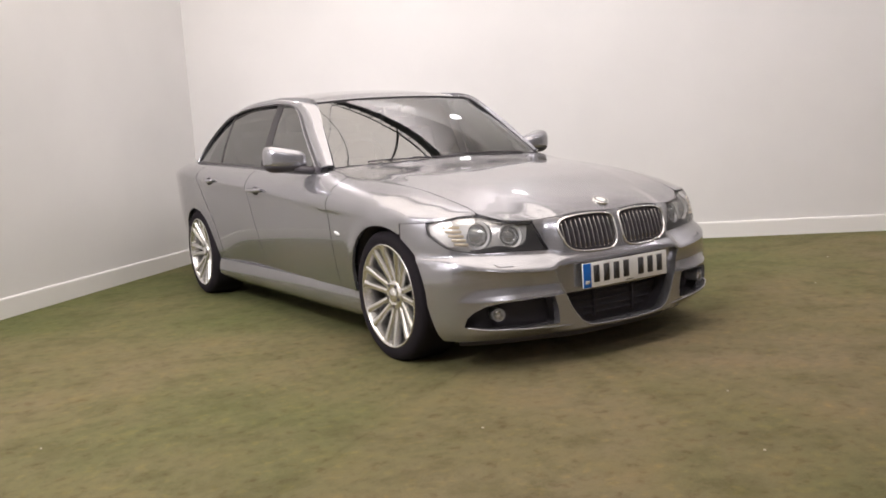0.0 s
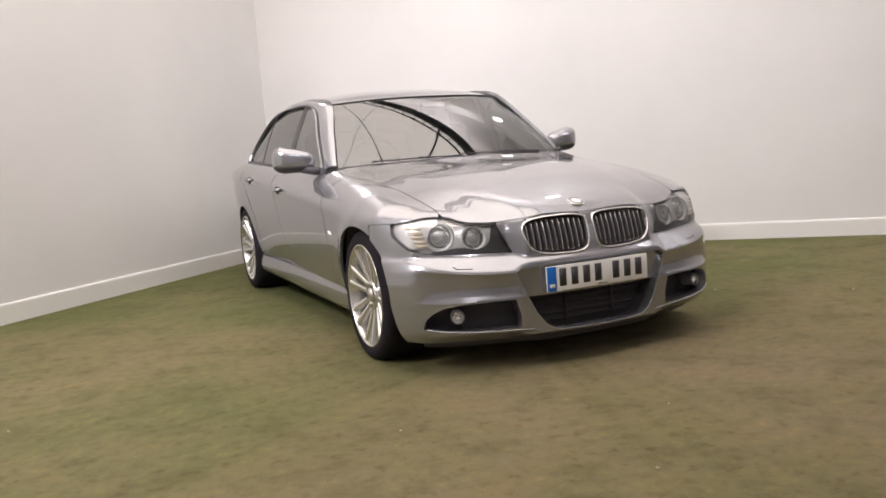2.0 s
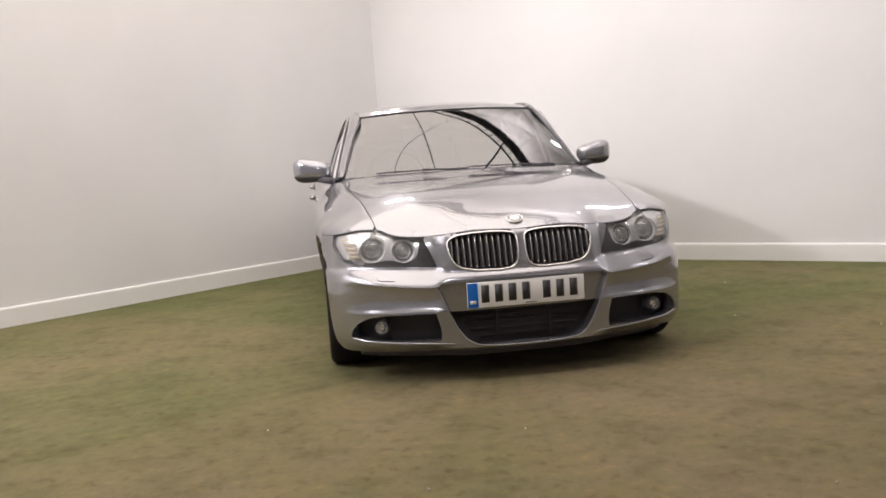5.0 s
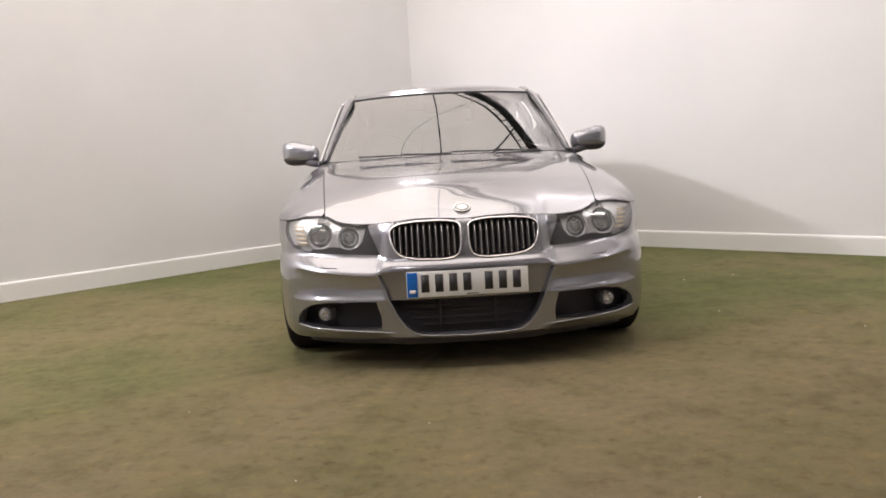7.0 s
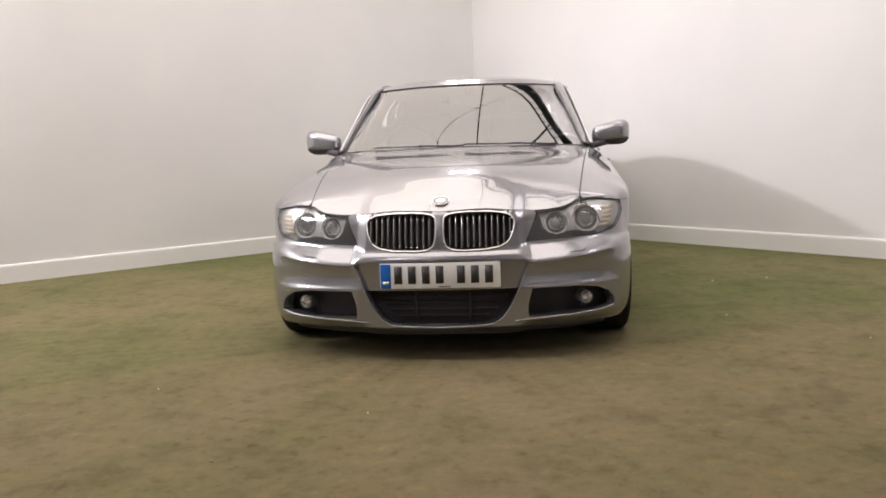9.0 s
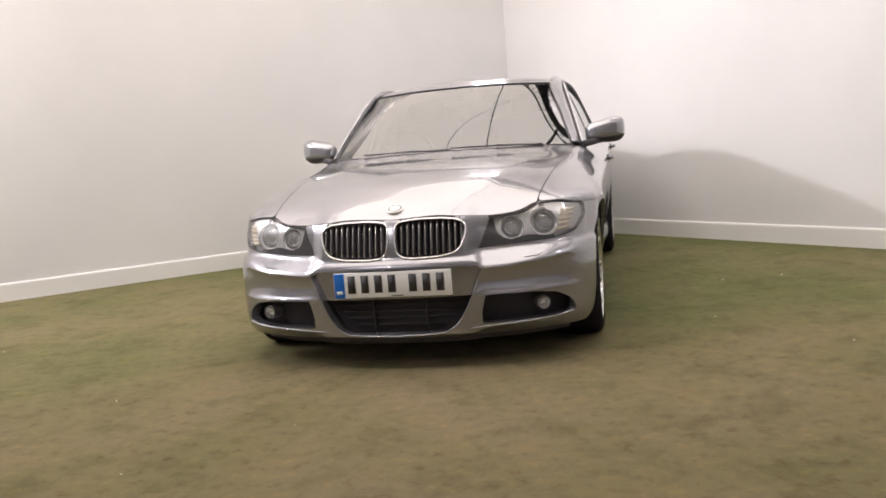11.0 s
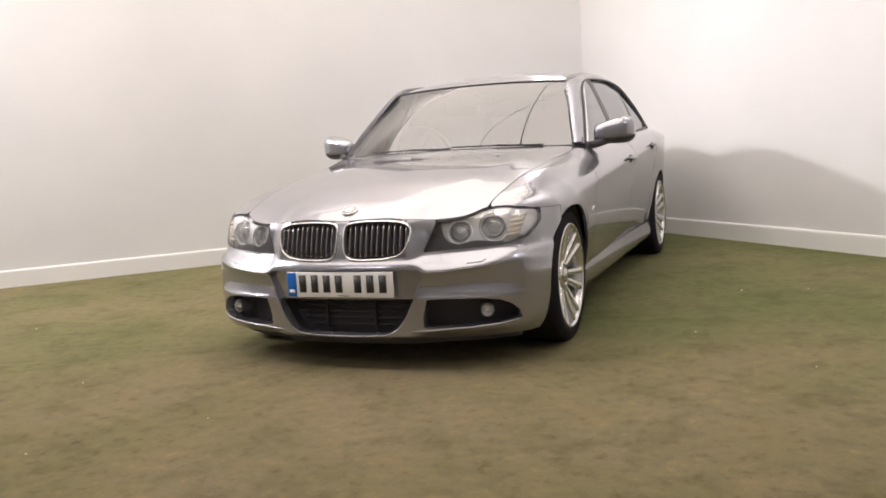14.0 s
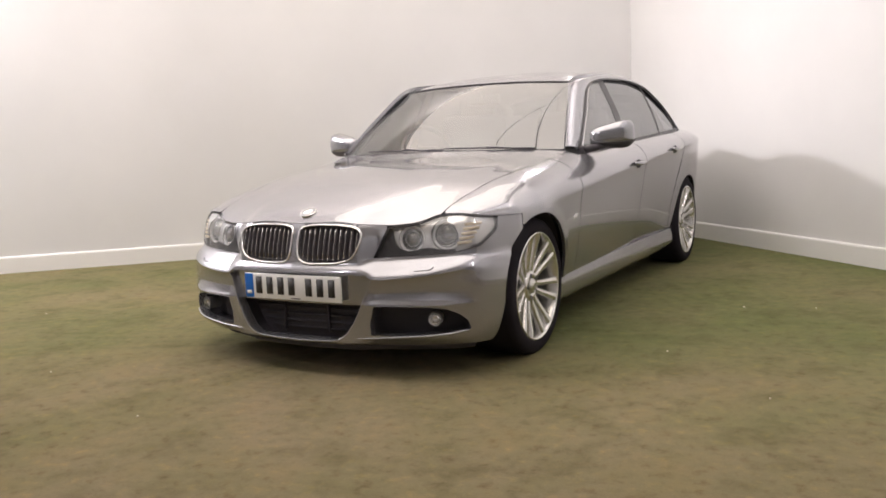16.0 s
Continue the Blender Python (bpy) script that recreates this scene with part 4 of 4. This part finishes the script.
def boot(a, b):
    y = mix(3.31, 3.72, b)
    return Vector((a * (BELT_X(y) - 0.004), y + 0.03 * (1 - a * a) * b, BELT_Z(y) + 0.012 * (1 - a * a) - 0.0))


part("boot_lid", sheet_mesh(boot, steps(-1, 1, 24), steps(0, 1, 12), None, 0.02), PAINT, car, "silver-grey boot lid")


def tail(a, h):
    x = flank_x(3.70, mix(SILL_Z, BELT_Z(3.7) - 0.002, h))
    return Vector((a * x, 3.70 + 0.09 * (1 - a * a) + 0.05 * math.sin(math.pi * min(1, h * 1.3)) * (1 - a ** 4), mix(SILL_Z, BELT_Z(3.7) + 0.006, h)))


part("rear_bumper", sheet_mesh(tail, steps(-1, 1, 24), steps(0, 1, 14), None, 0.02, flip=True), PAINT, car, "plain silver-grey tail")


# Cowl and wipers at the foot of the screen.
def cowl(a, b):
    f, r = bonnet(a, 1.0) + Vector((0, -0.03, -0.022)), screen_low(a) + Vector((0, 0.03, 0.004))
    return f.lerp(r, b)


part("cowl", sheet_mesh(cowl, steps(-0.98, 0.98, 30), steps(0, 1, 4), None, 0.0), BLACK, car, "black cowl under the windscreen")
for x0, x1 in ((0.55, 0.02), (0.02, -0.52)):
    bm = bmesh.new()
    tube(bm, [windscreen(a / 0.71, 0.016 + 0.016 * k / 12) + Vector((0, -0.008, 0.008)) for k, a in enumerate(steps(x0, x1, 12))], 0.0045, 6)
    wiper = part("wiper", bm, BLACK, car, "black wiper at rest")
    part("wiper_arm", tube(bmesh.new(), [windscreen(x0 / 0.71, 0.0) + Vector((0, -0.02, 0.01)), windscreen((x0 + x1) / 1.42, 0.022) + Vector((0, -0.012, 0.014))], 0.005, 6), BLACK, wiper)


# Door mirrors.
def mirror_shell(bm, sign, low, high):
    """The housing between two levels: tall and round outside, narrowing to the foot; its back is open for the glass."""
    centre = Vector((sign * 0.885, 0.955, 0.955))
    us, vs = steps(-1, 1, 28), steps(low, high, 14)
    rows = []
    for v in vs:
        row = []
        for u in us:
            ang = u * math.pi / 2
            ring = math.sqrt(max(0.0, 1 - abs(v) ** 3.6))
            c, d = math.sin(ang), math.cos(ang)
            x = math.copysign(abs(c) ** 0.62, c) * 0.114 * mix(ring, 1.0, 0.45)
            tall = mix(0.058, 0.076, smooth(x, -0.11, 0.07))
            y = -abs(d) ** 0.8 * 0.088 * ring + 0.030 + 0.22 * x
            row.append(bm.verts.new(centre + Vector((sign * x, y, v * tall + 0.004 + 0.10 * x))))
        rows.append(row)
    for p, q in zip(rows, rows[1:]):
        for k in range(len(us) - 1):
            quad = (p[k], p[k + 1], q[k + 1], q[k])
            bm.faces.new(quad if sign > 0 else quad[::-1])
    for row in (rows[0], rows[-1]):
        bm.faces.new(row)
    bmesh.ops.recalc_face_normals(bm, faces=bm.faces)
    return bm


for sign, owner in ((-1, front_doors[1]), (1, front_doors[0])):
    mirror = part("door_mirror", mirror_shell(bmesh.new(), sign, -0.50, 1.0), PAINT, car, "silver-grey door mirror on a black foot")
    foot = bmesh.new()
    mirror_shell(foot, sign, -1.0, -0.50)
    tube(foot, [(sign * 0.755, 0.855, 0.888), (sign * 0.80, 0.88, 0.897), (sign * 0.85, 0.93, 0.908)], 0.020, 10)
    box(foot, (sign * 0.757, 0.845, 0.886), (0.02, 0.11, 0.05), 0.008)
    part("mirror_foot", foot, BLACK, mirror, "black mirror foot")
    part("mirror_glass", box(bmesh.new(), (sign * 0.888, 0.986, 0.958), (0.160, 0.006, 0.085), 0.002, Matrix.Rotation(radians(12) * sign, 4, "Z")), CHROME, mirror)


# ---- wheels ----
def wheel_parts(front):
    """A wheel about the origin with its face towards +x: tyre, rim, seven pairs of spokes, hub, disc."""
    hub = new("wheel")
    turn = Matrix.Rotation(radians(90), 4, "Y")
    tyre = bmesh.new()
    lathe(tyre, ((0.243, 0.030), (0.252, 0.037), (0.270, 0.039), (0.292, 0.033), (0.306, 0.020), (0.312, 0.000), (0.313, -0.10), (0.312, -0.175), (0.303, -0.20), (0.27, -0.215), (0.243, -0.205)), turn, 72)
    part("tyre", tyre, RUBBER, hub, "black low-profile tyre")
    rim_bm = bmesh.new()
    lathe(rim_bm, ((0.246, 0.026), (0.247, 0.034), (0.242, 0.037), (0.236, 0.034), (0.232, 0.022), (0.226, 0.0), (0.222, -0.04), (0.215, -0.15), (0.222, -0.19)), turn, 72)
    part("rim", rim_bm, ALLOY, hub, "polished alloy rim")
    spokes = 7
    one = bmesh.new()
    for side in (-1, 1):
        rows = []
        for r, half, depth, spread in ((0.040, 0.0130, -0.006, 0.0125), (0.085, 0.0125, -0.002, 0.0180), (0.14, 0.0125, 0.010, 0.0260), (0.195, 0.0135, 0.023, 0.0350), (0.222, 0.0150, 0.029, 0.0390), (0.237, 0.0185, 0.031, 0.0415)):
            c = side * spread
            rows.append([one.verts.new((x, c + t, r)) for x, t in ((depth - 0.030, -half), (depth - 0.002, -half), (depth, -half + 0.003), (depth, half - 0.003), (depth - 0.002, half), (depth - 0.030, half))])
        for p, q in zip(rows, rows[1:]):
            for k in range(5):
                one.faces.new((p[k], p[k + 1], q[k + 1], q[k]))
    bmesh.ops.recalc_face_normals(one, faces=one.faces)
    first = part("double_spoke", one, ALLOY, hub)
    for k in range(1, spokes):
        other = new("double_spoke", first.data)
        other.parent = hub
        other.matrix_basis = Matrix.Rotation(k * math.tau / spokes, 4, "X")
    hub_bm = bmesh.new()
    lathe(hub_bm, ((0.072, -0.03), (0.070, -0.002), (0.060, 0.004), (0.036, 0.005), (0.034, 0.000), (0.033, 0.008), (0.028, 0.011), (0.001, 0.012)), turn, 40)
    part("hub", hub_bm, ALLOY, hub, "alloy hub with a small cap")
    for k in range(5):
        bolt = bmesh.new()
        m = Matrix.Rotation(k * math.tau / 5 + 0.3, 4, "X") @ Matrix.Translation((0.003, 0, 0.052)) @ turn
        lathe(bolt, ((0.010, 0.0), (0.009, 0.003), (0.001, 0.0032)), m, 10)
        part("wheel_bolt", bolt, BLACK, hub)
    disc = bmesh.new()
    lathe(disc, ((0.165, -0.062), (0.165, -0.080), (0.06, -0.080), (0.06, -0.062)), turn, 48, True)
    part("brake_disc", disc, STEEL, hub)
    caliper = bmesh.new()
    box(caliper, (-0.07, -0.135 if front else 0.135, 0.05), (0.06, 0.07, 0.15), 0.015)
    part("brake_caliper", caliper, BLACK, hub)
    return hub


def place_wheel(hub, m):
    hub.parent = car
    hub.matrix_basis = m
    return hub


first = wheel_parts(True)
for k, (x, y, z) in enumerate(((0.818, WHEEL_Y[0], 0.303), (-0.818, WHEEL_Y[0], 0.303), (0.830, WHEEL_Y[1], 0.3125), (-0.830, WHEEL_Y[1], 0.3125))):
    m = pose(x, y, z, 17 * k, 0, 0) if x > 0 else pose(x, y, z, 0, 0, 180) @ pose(0, 0, 0, 11 + 9 * k, 0, 0)
    if k == 0:
        tagged(place_wheel(first, m), "multi-spoke silver alloy wheel with a black tyre")
    else:
        copy_thing(first, m)

# Wheel-arch liners, underbody and cabin floor.
for k in (0, 1):
    liner = bmesh.new()
    rows = []
    for ang in steps(-25, 205, 28):
        yy, zz = WHEEL_Y[k] + math.cos(radians(ang)) * (ARCH_R + 0.012), ARCH_Z + math.sin(radians(ang)) * (ARCH_R + 0.012)
        rows.append([liner.verts.new((x, yy, max(zz, 0.15))) for x in (0.60, 0.72, flank_x(yy, max(zz, 0.3)) - 0.036)])
    for p, q in zip(rows, rows[1:]):
        for i in range(2):
            liner.faces.new((p[i], p[i + 1], q[i + 1], q[i]))
    both("arch_liner", liner, BLACK, car, "black wheel-arch liner")
under = bmesh.new()
box(under, (0, 1.50, 0.33), (1.22, 4.05, 0.34), 0.03)
box(under, (0, 1.36, 0.24), (1.60, 1.90, 0.17), 0.03)
# Hidden tray, added to block light and deepen the shadow under the bumper.
tray = bmesh.new()
for z in (0.105, 0.140):
    edge = [skin(s, 0.14) for s in steps(-0.84, 0.84, 40)]
    for p in edge:
        tray.verts.new((p.x * 0.94, p.y + 0.055, z))
tray.verts.ensure_lookup_table()
m = len(tray.verts) // 2
for i in range(m):
    k = (i + 1) % m
    tray.faces.new((tray.verts[i], tray.verts[k], tray.verts[m + k], tray.verts[m + i]))
tray.faces.new(tray.verts[:m][::-1])
tray.faces.new(tray.verts[m:])
bmesh.ops.recalc_face_normals(tray, faces=tray.faces)
part("shade_tray", tray, BLACK, car, "hidden black tray shading the floor below the bumper")
part("underbody", under, BLACK, car, "black underbody")
inner = bmesh.new()
for sign in (-1, 1):
    box(inner, (sign * 0.70, 1.45, 0.60), (0.10, 1.75, 0.46), 0.02)
box(inner, (0, 0.30, 0.62), (1.30, 0.75, 0.25), 0.03)
box(inner, (0, 3.25, 0.62), (1.25, 0.7, 0.45), 0.03)
part("inner_shell", inner, TRIM, car, "dark inner panels")


# ---- cabin ----
def dash(a, b):
    y = mix(0.60 + 0.2 * a * a, 1.10, b)
    return Vector((a * 0.69, y, 0.885 - 0.05 * a * a * (1 - b) + 0.02 * math.sin(math.pi * b) - 0.10 * b ** 4))


part("dashboard", sheet_mesh(dash, steps(-1, 1, 24), steps(0, 1, 12), None, 0.15), TRIM, car, "charcoal dashboard")


def seat(x, y, wide, parent):
    cushion = box(bmesh.new(), (x, y, 0.60), (wide, 0.50, 0.16), 0.05)
    ob = part("seat", cushion, CLOTH, parent, "grey leather seat")
    back = box(bmesh.new(), (x, y + 0.30, 0.85), (wide * 0.94, 0.14, 0.56), 0.05, Matrix.Rotation(radians(-16), 4, "X"))
    part("backrest", back, CLOTH, ob)
    return ob


for x in (-0.36, 0.36):
    ob = seat(x, 1.42, 0.50, car)
    part("headrest", box(bmesh.new(), (x, 1.84, 1.175), (0.26, 0.09, 0.17), 0.035), CLOTH, ob)
bench = seat(0, 2.30, 1.20, car)
for x in (-0.36, 0.36):
    part("headrest", box(bmesh.new(), (x, 2.72, 1.12), (0.24, 0.08, 0.12), 0.03), CLOTH, bench)
wheel_ring = bmesh.new()
m = Matrix.Translation((-0.36, 1.13, 0.89)) @ Matrix.Rotation(radians(-65), 4, "X")
tube(wheel_ring, [m @ Vector((0.18 * math.cos(k * math.tau / 36), 0.18 * math.sin(k * math.tau / 36), 0)) for k in range(37)], 0.014, 8)
box(wheel_ring, m @ Vector((0, 0, -0.01)), (0.16, 0.05, 0.10), 0.02)
part("steering_wheel", wheel_ring, TRIM, car, "black steering wheel")
rear_mirror = box(bmesh.new(), (0, 1.20, 1.205), (0.23, 0.035, 0.065), 0.015)
tube(rear_mirror, [(0, 1.195, 1.215), (0, 1.145, 1.245)], 0.012, 8)
part("rear_view_mirror", rear_mirror, TRIM, car, "rear-view mirror behind the windscreen")


# ---- pale bits lying on the turf ----
bits = bmesh.new()
rng = random.Random(5)
spots = [(-1.11, -1.13), (1.39, 0.14), (1.9, -0.4), (-2.4, -0.2), (0.5, -2.2), (-0.6, -1.9)]
spots += [(rng.uniform(-3.2, 3.2), rng.uniform(-2.4, 1.5)) for _ in range(9)]
for x, y in spots:
    if abs(x) < 1.0 and y > -0.9:
        continue
    size = rng.uniform(0.003, 0.005)
    box(bits, (x, y, 0.004), (size * rng.uniform(1, 2.2), size, 0.004), 0.0, Matrix.Rotation(rng.uniform(0, 3), 4, "Z"))
tagged(finish("litter", bits, LITTER), "tiny pale bits scattered on the turf", "litter", kind="stuff")
